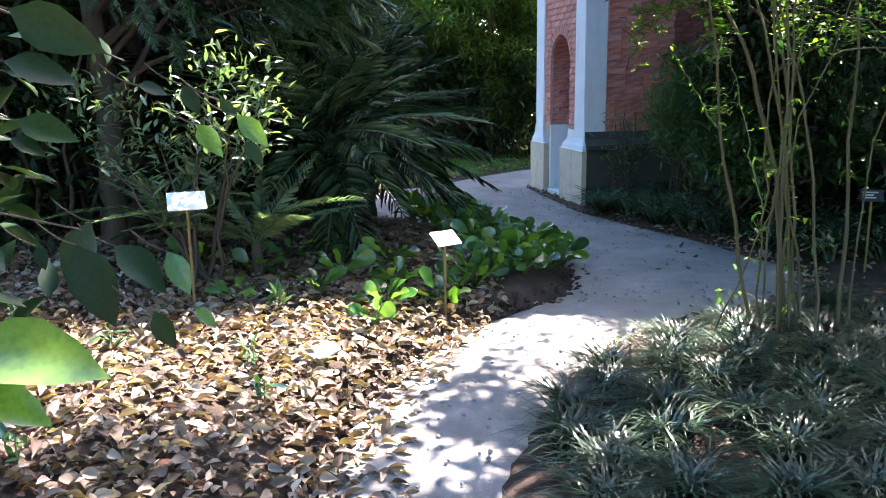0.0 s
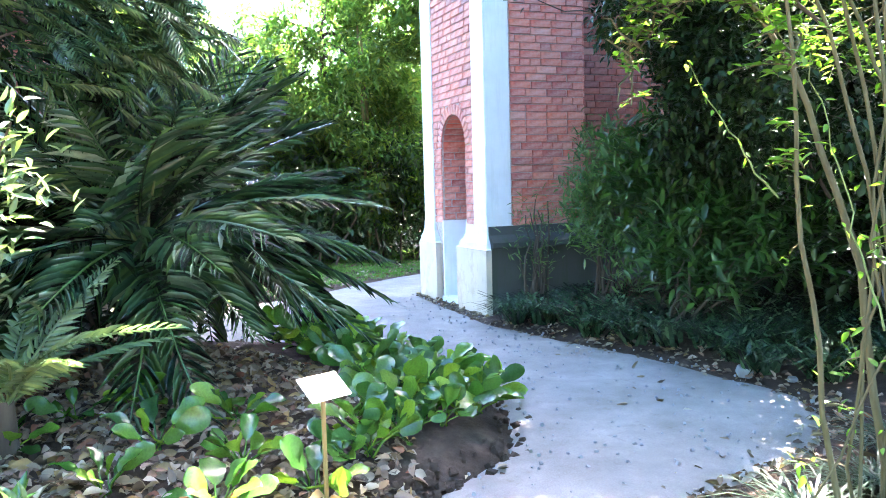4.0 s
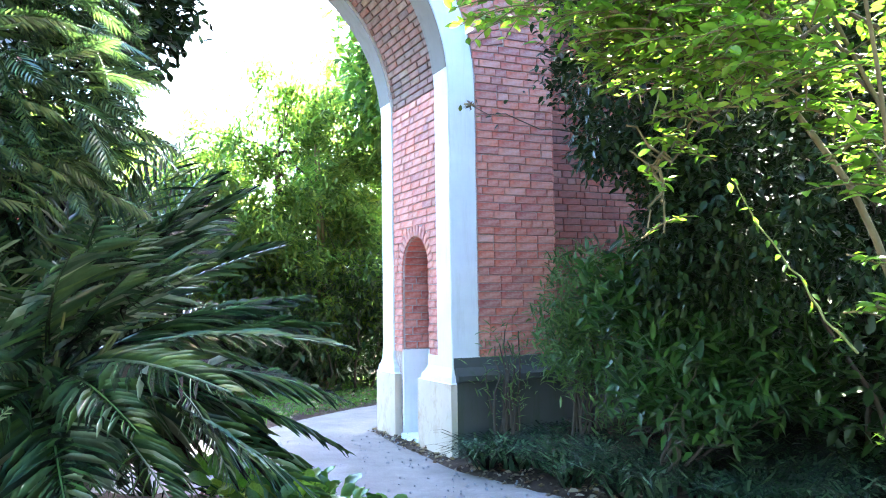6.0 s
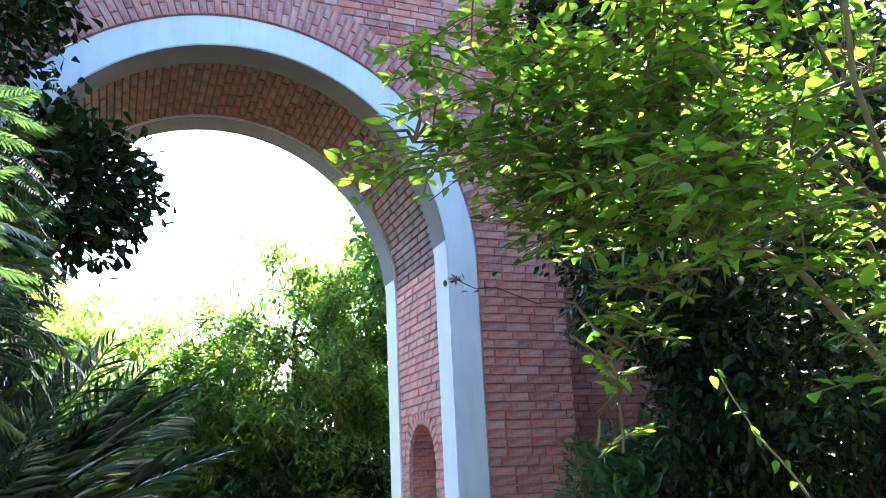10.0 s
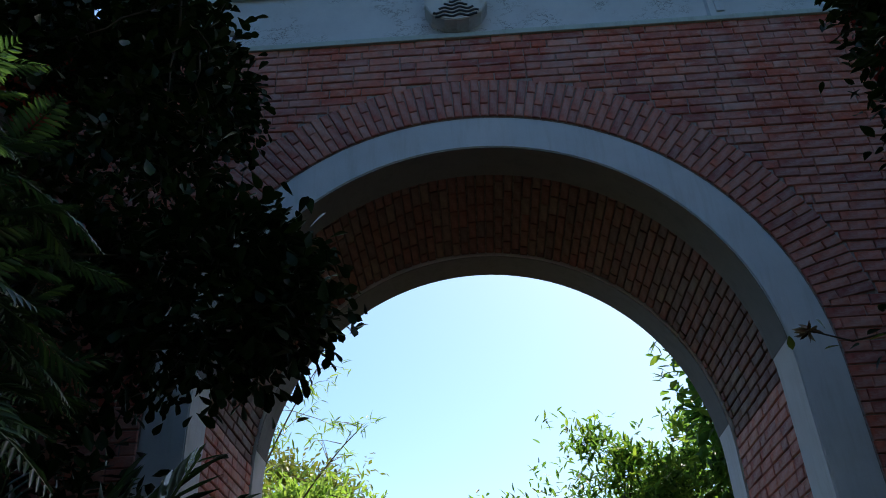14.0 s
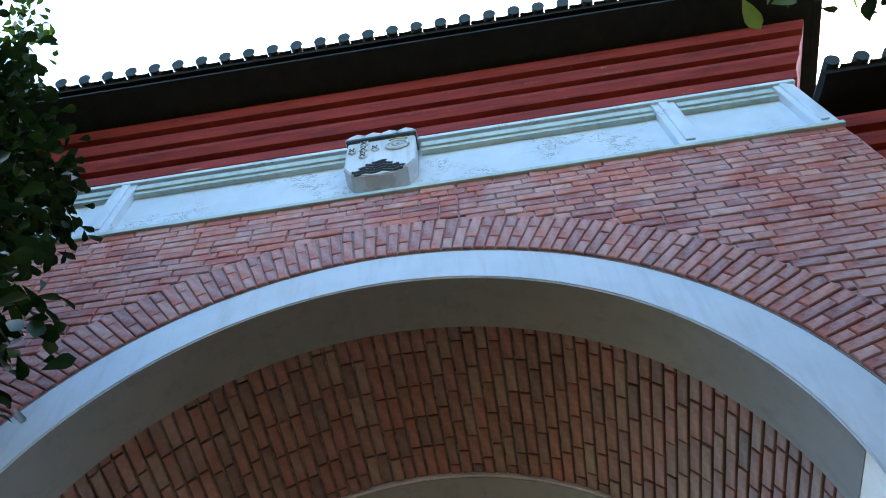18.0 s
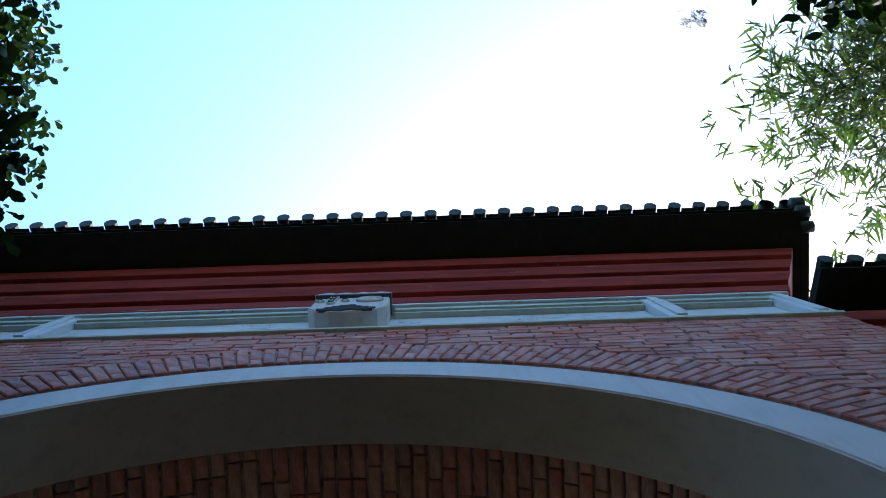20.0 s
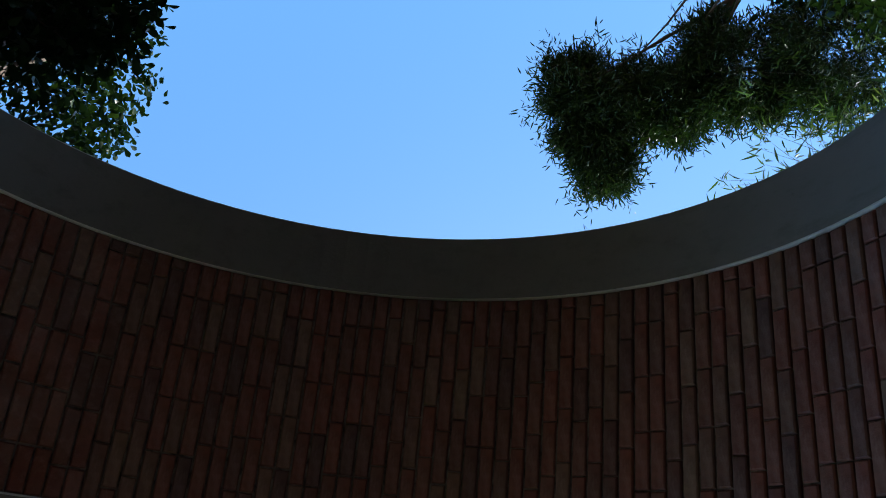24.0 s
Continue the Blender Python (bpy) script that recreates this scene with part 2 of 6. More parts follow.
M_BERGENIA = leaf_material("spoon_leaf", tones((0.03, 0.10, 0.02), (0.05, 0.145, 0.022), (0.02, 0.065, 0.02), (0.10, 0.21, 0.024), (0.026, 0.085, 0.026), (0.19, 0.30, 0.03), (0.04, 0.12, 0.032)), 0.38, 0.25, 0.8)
M_MONDO = leaf_material("mondo_blade", tones((0.012, 0.03, 0.015), (0.024, 0.052, 0.025), (0.007, 0.018, 0.010), (0.045, 0.08, 0.04)), 0.1, 0.3, 0.45)
# Lighter copy of the mondo blade: light at the gateway foot put into the colour.
M_LITMONDO = leaf_material("lit_mondo_blade", tones((0.030, 0.066, 0.036), (0.06, 0.12, 0.062), (0.012, 0.028, 0.017), (0.13, 0.20, 0.11)), 0.12, 0.25, 0.7)
M_GRASS = leaf_material("lawn_blade", tones((0.07, 0.19, 0.03), (0.12, 0.27, 0.04), (0.055, 0.14, 0.028)), 0.4, 0.5)
M_LITTER = leaf_material("fallen_leaf", tones((0.12, 0.072, 0.048), (0.24, 0.17, 0.125), (0.055, 0.032, 0.024), (0.36, 0.28, 0.22), (0.17, 0.055, 0.03), (0.48, 0.40, 0.33), (0.08, 0.052, 0.038), (0.30, 0.20, 0.085), (0.045, 0.028, 0.022), (0.38, 0.30, 0.235), (0.18, 0.12, 0.085)), 0.15, 0.65, 0.3)


def bark_material(name, a, b):
    k = Nodes(name)
    k.bump(k.noise(30, 6, 0.7, (1, 1, 0.3)), 0.7, 0.01)
    return k.done(k.mix(k.noise(12, 6, 0.7, (1, 1, 0.25)), a, b), 0.85, 0.2)


M_BARK = bark_material("brown_bark", (0.035, 0.028, 0.022), (0.10, 0.08, 0.062))
M_CANE = bark_material("grey_green_cane", (0.05, 0.042, 0.022), (0.15, 0.13, 0.068))
M_CULM = bark_material("bamboo_culm", (0.10, 0.085, 0.04), (0.2, 0.17, 0.09))
M_STALK = bark_material("green_stalk", (0.10, 0.14, 0.05), (0.2, 0.22, 0.08))
M_WHITE = plaster_material("white_sign_enamel", (0.82, 0.82, 0.80), (0.6, 0.6, 0.58), 0.4)
M_DARKSIGN = plaster_material("dark_sign_enamel", (0.025, 0.03, 0.035), (0.05, 0.05, 0.05), 0.3)
M_INK = plaster_material("sign_ink", (0.35, 0.36, 0.36), (0.3, 0.3, 0.3), 0.2)
M_STAKE = bark_material("sign_stake", (0.12, 0.09, 0.04), (0.22, 0.17, 0.07))
M_STONE = plaster_material("garden_stone", (0.26, 0.26, 0.27), (0.2, 0.18, 0.15), 0.7)

# ---- mesh helpers ----
rng = np.random.default_rng(7)


def np_mesh(name, verts, faces, mats, smooth=False):
    """A mesh from arrays of corners and of faces that all have the same count of corners."""
    verts, faces = np.asarray(verts, np.float32), np.asarray(faces, np.int32)
    me = bpy.data.meshes.new(name)
    me.vertices.add(len(verts))
    me.vertices.foreach_set("co", verts.ravel())
    k = faces.shape[1]
    me.loops.add(faces.size)
    me.loops.foreach_set("vertex_index", faces.ravel())
    me.polygons.add(len(faces))
    me.polygons.foreach_set("loop_start", np.arange(0, faces.size, k, dtype=np.int32))
    me.polygons.foreach_set("use_smooth", np.full(len(faces), smooth))
    for m in mats if isinstance(mats, (list, tuple)) else [mats]:
        me.materials.append(m)
    me.update(calc_edges=True)
    return me


def bm_mesh(name, bm, mat, smooth=False):
    bmesh.ops.recalc_face_normals(bm, faces=bm.faces)
    for f in bm.faces:
        f.smooth = smooth
    me = bpy.data.meshes.new(name)
    bm.to_mesh(me)
    bm.free()
    me.materials.append(mat)
    return me


def put_in(name, me, parent=None, label="", m=None):
    ob = new(name, me)
    if m is not None:
        ob.matrix_basis = m
    ob.parent = parent
    if label:
        tagged(ob, label)
    return ob


def part(name, bm, mat, parent, label="", smooth=False):
    return put_in(name, bm_mesh(name, bm, mat, smooth), parent, label)


def thing(name, x, y, z, label, category, group="", rz=0.0):
    ob = new(name)
    ob.empty_display_size = 0.2
    ob.matrix_basis = pose(x, y, z, 0, 0, rz)
    return tagged(ob, label, category, group)


def box(x0, x1, y0, y1, z0, z1, bm=None, bevel=0.0):
    bm = bm or bmesh.new()
    geo = bmesh.ops.create_cube(bm, size=1.0, matrix=Matrix.Translation(((x0 + x1) / 2, (y0 + y1) / 2, (z0 + z1) / 2)) @ Matrix.Diagonal((abs(x1 - x0), abs(y1 - y0), abs(z1 - z0), 1)))
    if bevel:
        es = list({e for v in geo["verts"] for e in v.link_edges})
        bmesh.ops.bevel(bm, geom=es, offset=bevel, segments=2, affect="EDGES", profile=0.6)
    return bm


def prism(poly, a, b, axis="y", bm=None):
    """A polygon drawn in (x, z), or in (y, z) for axis x, pulled from a to b along the axis."""
    bm = bm or bmesh.new()
    at = (lambda p, d: (p[0], d, p[1])) if axis == "y" else (lambda p, d: (d, p[0], p[1]))
    one, two = [bm.verts.new(at(p, a)) for p in poly], [bm.verts.new(at(p, b)) for p in poly]
    bm.faces.new(one)
    bm.faces.new(two[::-1])
    for i in range(len(poly)):
        bm.faces.new((one[i - 1], two[i - 1], two[i], one[i]))
    return bm


def tube(points, radii, sides=7):
    """Corners and quads of a tapered tube along points."""
    pts = np.asarray(points, float)
    n = len(pts)
    radii = np.broadcast_to(np.asarray(radii, float), (n,))
    tang = np.gradient(pts, axis=0)
    tang /= np.linalg.norm(tang, axis=1)[:, None] + 1e-9
    ref = np.where(np.abs(tang[:, 2:3]) > 0.9, np.array([[1.0, 0, 0]]), np.array([[0, 0, 1.0]]))
    u = np.cross(tang, ref)
    u /= np.linalg.norm(u, axis=1)[:, None]
    v = np.cross(tang, u)
    ang = np.arange(sides) * 2 * np.pi / sides
    ring = pts[:, None] + radii[:, None, None] * (np.cos(ang)[None, :, None] * u[:, None] + np.sin(ang)[None, :, None] * v[:, None])
    i = np.arange((n - 1) * sides)
    r, c = i // sides, i % sides
    f = np.stack([r * sides + c, r * sides + (c + 1) % sides, (r + 1) * sides + (c + 1) % sides, (r + 1) * sides + c], 1)
    return ring.reshape(-1, 3), f


def joined(pieces):
    """One array of corners and one of faces from many."""
    vs, fs, at = [], [], 0
    for v, f in pieces:
        vs.append(v)
        fs.append(f + at)
        at += len(v)
    return np.concatenate(vs), np.concatenate(fs)


def unit(v):
    return v / (np.linalg.norm(v, axis=-1, keepdims=True) + 1e-9)


def leaf(width, belly=0.5, fold=0.12, droop=0.12, tip=0.34):
    """A leaf one unit long along +y, folded on its midrib, in two quads a side."""
    y = [0.0, belly * 0.55, belly, (1 + belly) / 2, 1.0]
    w = [0.04, 0.42 if tip < 0.4 else 0.3, 0.5, tip, 0.0]
    mid = [(0, a, -droop * a * a) for a in y]
    lef = [(-width * b, a, fold * b - droop * a * a) for a, b in zip(y[1:4], w[1:4])]
    rig = [(-p[0], p[1], p[2]) for p in lef]
    v = np.array([mid[0], mid[1], mid[3], mid[4], *lef, *rig])
    v = np.vstack([v, (v[2] + v[3]) / 2])
    return v, np.array([[0, 1, 5, 4], [1, 2, 6, 5], [2, 10, 3, 6], [0, 7, 8, 1], [1, 8, 9, 2], [2, 9, 3, 10]])


def small_leaf(width, belly=0.45, fold=0.15):
    """A plainer leaf: two quads folded on the midrib."""
    v = np.array([(0, 0, 0), (-width / 2, belly * 0.8, fold * width), (-width * 0.36, (1 + belly) / 2, fold * width * 0.6), (0, 1, -0.05),
                  (width * 0.36, (1 + belly) / 2, fold * width * 0.6), (width / 2, belly * 0.8, fold * width)])
    return v, np.array([[0, 3, 2, 1], [0, 5, 4, 3]])


def strew(template, at, ahead, up, size):
    """Copies of a template (corners, faces) at places, pointing ahead, with their faces towards up."""
    tv, tf = template
    y = unit(np.asarray(ahead, float))
    x = unit(np.cross(y, np.asarray(up, float)))
    z = np.cross(x, y)
    size = np.broadcast_to(np.asarray(size, float), (len(at),))[:, None, None]
    v = np.asarray(at)[:, None] + size * (tv[None, :, 0:1] * x[:, None] + tv[None, :, 1:2] * y[:, None] + tv[None, :, 2:3] * z[:, None])
    f = tf[None] + (np.arange(len(at)) * len(tv))[:, None, None]
    return v.reshape(-1, 3), f.reshape(-1, tf.shape[1])


def randdir(n, flat=1.0):
    d = rng.normal(size=(n, 3))
    d[:, 2] *= flat
    return unit(d)


def curve(a, b, sag=0.0, n=8, wob=0.0):
    """Points from a to b with a sag (negative: an arch) and a wobble."""
    t = np.linspace(0, 1, n)[:, None]
    p = np.asarray(a)[None] * (1 - t) + np.asarray(b)[None] * t
    p[:, 2] -= (sag * 4 * t * (1 - t))[:, 0]
    if wob:
        w = rng.normal(size=(n, 3)) * wob
        w[0] = w[-1] = 0
        p = p + w
    return p


WALKWAY = np.array([(-2.1, -11), (-2.06, -9.6), (-1.7, -8), (-1.45, -7), (-1.0, -6.7), (-0.6, -5.8), (-0.3, -5), (0.2, -4), (0.5, -3), (0.5, 2.2)])


def clear_of_walkway(p, room=0.55, low=0.9, high=2.3):
    """Which places keep off the head room over the walkway."""
    a, b = WALKWAY[:-1], WALKWAY[1:]
    d = b - a
    q = p[:, None, :2] - a[None]
    t = np.clip((q * d[None]).sum(-1) / (d * d).sum(-1)[None], 0, 1)
    gap = np.linalg.norm(q - t[..., None] * d[None], axis=-1).min(1)
    return ~((gap < room) & (p[:, 2] > low) & (p[:, 2] < high))

# ---- ground and path ----
LEFT_EDGE = np.array([(-3.2, -14), (-2.9, -10), (-2.3, -8), (-1.95, -6.8), (-1.6, -5.6), (-0.95, -4.75), (0.22, -3.95), (0.46, -3.3), (0.45, -2.4),
                      (0.2, -1.3), (-0.5, -0.5), (-1.5, 0.0), (-1.2, 1.9), (0.4, 2.6), (1.5, 3.6), (3.5, 4.8), (7, 6.2)])
RIGHT_EDGE = np.array([(-1.5, -14), (-1.6, -10), (-1.45, -8), (-1.25, -6.9), (-0.72, -6.0), (-0.15, -5.3), (0.6, -4.9), (1.6, -4.65), (2.3, -3.95),
                       (2.22, -2.8), (1.86, -1.3), (1.66, -0.35), (1.73, 0.0), (1.75, 2.0), (2.4, 2.5), (4.2, 3.4), (7, 4.6)])


def resample(p, n):
    d = np.r_[0, np.cumsum(np.linalg.norm(np.diff(p, axis=0), axis=1))]
    s = np.linspace(0, d[-1], n)
    q = np.stack([np.interp(s, d, p[:, 0]), np.interp(s, d, p[:, 1])], 1)
    for _ in range(3):
        q[1:-1] = (q[:-2] + 2 * q[1:-1] + q[2:]) / 4
    return q


EDGE_L, EDGE_R = resample(LEFT_EDGE, 140), resample(RIGHT_EDGE, 140)
OUTLINE = np.concatenate([EDGE_L, EDGE_R[::-1]])


def off_path(p):
    """How far places lie outside the path (0 on it)."""
    a, b = OUTLINE, np.roll(OUTLINE, -1, axis=0)
    inside = np.zeros(len(p), bool)
    best = np.full(len(p), 1e9)
    for (x0, y0), (x1, y1) in zip(a, b):
        dx, dy = x1 - x0, y1 - y0
        t = np.clip(((p[:, 0] - x0) * dx + (p[:, 1] - y0) * dy) / (dx * dx + dy * dy + 1e-12), 0, 1)
        best = np.minimum(best, np.hypot(p[:, 0] - x0 - t * dx, p[:, 1] - y0 - t * dy))
        cross = (y0 > p[:, 1]) != (y1 > p[:, 1])
        with np.errstate(divide="ignore", invalid="ignore"):
            at = x0 + (p[:, 1] - y0) * dx / (dy if abs(dy) > 1e-12 else 1e-12)
        inside ^= cross & (p[:, 0] < at)
    return np.where(inside, 0.0, best)


def bumps(x, y):
    return (0.5 * np.sin(1.7 * x + 0.6) * np.cos(1.3 * y) + 0.3 * np.sin(3.9 * x - 2.1 * y) + 0.2 * np.sin(7.3 * y + 5.1 * x) + 0.16 * np.sin(15.1 * x + 9.3 * y) * np.cos(12.7 * y))


def ground_height(p):
    """The lie of the land: level on the path, beds that rise from its edges."""
    p = np.asarray(p, float)
    d = off_path(p)
    left = p[:, 0] < np.interp(p[:, 1], LEFT_EDGE[:11, 1], LEFT_EDGE[:11, 0]) + 0.4
    rise = np.where(left, 0.17 * (1 - np.exp(-d / 0.28)) + 0.05 * np.clip(d - 0.5, 0, 3), 0.09 * (1 - np.exp(-d / 0.3)))
    rise = np.where(p[:, 1] > -0.4, rise * 0.3, rise)
    return np.where(d > 0, rise + 0.02 * bumps(p[:, 0], p[:, 1]) * np.clip(d / 0.3, 0, 1), -0.02)


def axis_steps(lo, hi, fine_lo, fine_hi, step):
    out = list(np.arange(fine_lo, fine_hi + step / 2, step))
    d, v = step, fine_lo
    while v > lo:
        d *= 1.35
        v -= d
        out.insert(0, v)
    d, v = step, out[-1]
    while v < hi:
        d *= 1.35
        v += d
        out.append(v)
    return np.array(out)


gx, gy = axis_steps(-600, 600, -6.5, 6.5, 0.085), axis_steps(-600, 600, -10.5, 7, 0.085)
GX, GY = np.meshgrid(gx, gy)
flat = np.stack([GX.ravel(), GY.ravel()], 1)
near = (np.abs(flat[:, 0]) < 12) & (np.abs(flat[:, 1]) < 16)
gz = np.full(len(flat), 0.03)
gz[near] = ground_height(flat[near])
nx = len(gx)
i = np.arange(nx * len(gy)).reshape(len(gy), nx)
quads = np.stack([i[:-1, :-1].ravel(), i[:-1, 1:].ravel(), i[1:, 1:].ravel(), i[1:, :-1].ravel()], 1)
ground = tagged(new("ground", np_mesh("ground", np.c_[flat, gz], quads, M_SOIL, True)), "dark garden soil under fallen leaves, rising in beds", "ground", kind="structure")

t9 = np.linspace(0, 1, 13)[None, :, None]
pp = (EDGE_L[:, None] * (1 - t9) + EDGE_R[:, None] * t9)
pz = 0.004 + 0.012 * bumps(pp[..., 0] * 0.7, pp[..., 1] * 0.7) + 0.02 * np.sin(np.pi * t9[..., 0])
pz[:, 0] -= 0.02
pz[:, -1] -= 0.02
i = np.arange(140 * 13).reshape(140, 13)
quads = np.stack([i[:-1, :-1].ravel(), i[:-1, 1:].ravel(), i[1:, 1:].ravel(), i[1:, :-1].ravel()], 1)
path = tagged(new("path", np_mesh("path", np.concatenate([pp, pz[..., None]], -1).reshape(-1, 3), quads, M_PATH, True)),
              "trodden pale grey dirt path winding to the gateway", "path", kind="structure")


def on_ground(xy):
    return np.c_[xy, ground_height(xy)]


# ---- the gateway ----
AX, ZC = 0.015, 3.55  # middle and springing of the arch
RI, RO, RR = 1.86, 2.147, 2.52  # opening, plaster band, brick ring
DEPTH, HALF = 1.85, 3.04
COURSE, LONG = 0.079, 0.246


def arc(r, a0=0.0, a1=180.0, n=48):
    return [(AX + r * math.cos(radians(a0 + (a1 - a0) * i / n)), ZC + r * math.sin(radians(a0 + (a1 - a0) * i / n))) for i in range(n + 1)]


gate = thing("gateway", AX, 0, 0, "red brick gateway with a whitewashed round arch and dark tiled roof", "gateway")
gate.matrix_basis = Matrix()


def arch_wall(r, z1):
    return [(HALF, 0), (HALF, z1), (-HALF, z1), (-HALF, 0), (AX - r, 0)] + arc(r)[::-1] + [(AX + r, 0)]


VR = 1.895  # the vault's bricks lie a little behind the plaster band
front_wall = part("front_wall", prism(arch_wall(RO, 6.55), 0.003, 0.33), M_MORTAR, gate, "red brick front wall")
rear_wall = part("rear_wall", prism(arch_wall(RO - 0.01, 6.55), 1.52, DEPTH - 0.012), M_MORTAR, gate)
vault = part("vault", prism([(HALF - 0.02, ZC), (HALF - 0.02, 6.5), (-HALF + 0.02, 6.5), (-HALF + 0.02, ZC)] + arc(VR + 0.004)[::-1], 0.33, 1.52), M_SHADEMORTAR, gate, "brick barrel vault")
NY, NW, NTOP, NBACK = 0.925, 0.355, 2.16, 0.30
jambs = []
for sgn in (1, -1):
    x0 = AX + sgn * (VR - 0.008)
    xb = AX + sgn * (VR + NBACK)
    arch = [(NY + NW * math.cos(math.pi * i / 16), NTOP - NW + NW * math.sin(math.pi * i / 16)) for i in range(17)]
    bm = prism([(0.33, 0), (0.33, ZC), (1.52, ZC), (1.52, 0), (NY + NW, 0)] + arch + [(NY - NW, 0)], x0, xb, "x")
    prism([(0.33, 0), (0.33, ZC), (1.52, ZC), (1.52, 0)], xb, sgn * (HALF - 0.02), "x", bm)
    jambs.append(part("jamb", bm, M_MORTAR, gate, "brick jamb with a round-headed niche"))


def soften(bm, w):
    sharp = [e for e in bm.edges if len(e.link_faces) == 2 and e.calc_face_angle() > 1.0]
    bmesh.ops.bevel(bm, geom=sharp, offset=w, segments=2, affect="EDGES")
    return bm


for name, y0, y1 in (("front_arch_band", 0.0, 0.335), ("rear_arch_band", 1.515, DEPTH)):
    bm = prism([(AX + RO, 0.9)] + arc(RO) + [(AX - RO, 0.9), (AX - RI, 0.9)] + arc(RI)[::-1] + [(AX + RI, 0.9)], y0, y1)
    bmesh.ops.recalc_face_normals(bm, faces=bm.faces)
    part(name, soften(bm, 0.008), M_PLASTER, gate, "whitewashed plaster band, streaked")
    # thin skin added under the band; its grey is painted shade
    part("arch_lining", prism(arc(RI - 0.001, 6, 174) + arc(RI - 0.004, 6, 174)[::-1], y0 + 0.009, y1 - 0.001 if y0 > 0.5 else y1), M_ARCHSHADE, gate, "thin grey skin added under the arch, shade put into its tone")


# Bricks: each one a chamfered block; y is the way out of the wall.
def brick_block(l, h, d=0.026, c=0.006):
    v = [(-l / 2, 0, -h / 2), (l / 2, 0, -h / 2), (l / 2, 0, h / 2), (-l / 2, 0, h / 2)]
    v += [(-l / 2, -d + c, -h / 2), (l / 2, -d + c, -h / 2), (l / 2, -d + c, h / 2), (-l / 2, -d + c, h / 2)]
    v += [(-l / 2 + c, -d, -h / 2 + c), (l / 2 - c, -d, -h / 2 + c), (l / 2 - c, -d, h / 2 - c), (-l / 2 + c, -d, h / 2 - c)]
    f = []
    for k in (0, 4):
        f += [(k + j, k + (j + 1) % 4, k + 4 + (j + 1) % 4, k + 4 + j) for j in range(4)]
    f.append((8, 9, 10, 11))
    return np.array(v, float), np.array(f)


BLOCKS = {}


def block_mesh(l, h, mat):
    key = (round(l / 0.01), round(h / 0.004), mat.name)
    if key not in BLOCKS:
        BLOCKS[key] = np_mesh("brick", *brick_block(key[0] * 0.01, key[1] * 0.004), mat)
    return BLOCKS[key]


def lay(bricks, parent, mat, limit=300, want=None):
    """bricks: (pose, length, height). Up to limit of them become parts, the rest one joined mesh."""
    order = sorted(range(len(bricks)), key=want) if want else range(len(bricks))
    rest = []
    for n, k in enumerate(order):
        m, l, h = bricks[k]
        if n < limit:
            ob = put_in("brick", block_mesh(l, h, mat), parent)
            ob.matrix_basis = m
        else:
            v, f = brick_block(l, h)
            mm = np.array(m)
            rest.append((v @ mm[:3, :3].T + mm[:3, 3], f))
    if rest:
        ob = put_in("brickwork", np_mesh("brickwork", *joined(rest), mat), parent)
        tagged(ob, "remaining courses of red brick", kind="stuff")


def courses(spans, turn, jit=0.0025):
    """Bricks for rows of (height z, from, to) along one face; turn(s, z) gives the brick's pose."""
    out = []
    for row, (z, a, b) in enumerate(spans):
        if b - a < 0.05:
            continue
        s = a
        first = random.choice((0.115, 0.06, 0.18, 0.246))
        while s < b - 0.02:
            l = first if s == a else (LONG if random.random() < 0.62 else LONG / 2)
            l = min(l, b - s)
            if b - s - l < 0.05:
                l = b - s
            jitter = pose(random.uniform(-jit, jit), random.uniform(-0.003, 0.0035), random.uniform(-jit, jit), random.uniform(-0.7, 0.7), random.uniform(-0.5, 0.5), random.uniform(-0.7, 0.7))
            out.append((turn(s + l / 2, z) @ jitter, max(0.03, l - 0.007), COURSE - 0.008))
            s += l
    return out


spans = []
z = 0.93
while z < 6.53:
    zm = z + COURSE / 2
    if zm < ZC + 0.45:
        e = RO + 0.004
        if zm > ZC:
            e = math.sqrt(max(0.0, (RO + 0.004) ** 2 - (zm - ZC) ** 2))
        spans += [(zm, AX + e, HALF), (zm, -HALF, AX - e)]
    elif zm < ZC + RR:
        e = math.sqrt(RR ** 2 - (zm - ZC) ** 2) + 0.012
        spans += [(zm, AX + e, HALF), (zm, -HALF, AX - e)]
    else:
        spans.append((zm, -HALF, HALF))
    z += COURSE
front = courses(spans, lambda s, zz: pose(s, 0.014, zz))
lay(front, front_wall, M_BRICK, 300, lambda k: abs(front[k][0].translation.z - 2.6) + (0 if front[k][0].translation.x > 2.1 else 2.5))
rear = courses([(zz, a, b) for zz, a, b in spans if zz < 6.4], lambda s, zz: pose(s, DEPTH - 0.014, zz, 0, 0, 180))
lay(rear, rear_wall, M_BRICK, 0)
# the end faces of the block
side = []
for sgn in (1, -1):
    rows_ = [(0.93 + COURSE * (k + 0.5), 0.0, DEPTH) for k in range(71)]
    side += courses(rows_, lambda s, zz, g=sgn: pose(g * (HALF - 0.004), s, zz, 0, 0, 90 * g))
end_wall = part("end_wall", prism([(HALF - 0.03, 0), (HALF - 0.03, 6.54), (HALF - 0.004, 6.54), (HALF - 0.004, 0)], 0.02, DEPTH - 0.02), M_MORTAR, gate)
part("end_wall", prism([(-HALF + 0.03, 0), (-HALF + 0.03, 6.54), (-HALF + 0.004, 6.54), (-HALF + 0.004, 0)], 0.02, DEPTH - 0.02), M_MORTAR, gate)
lay(side, end_wall, M_BRICK, 0)

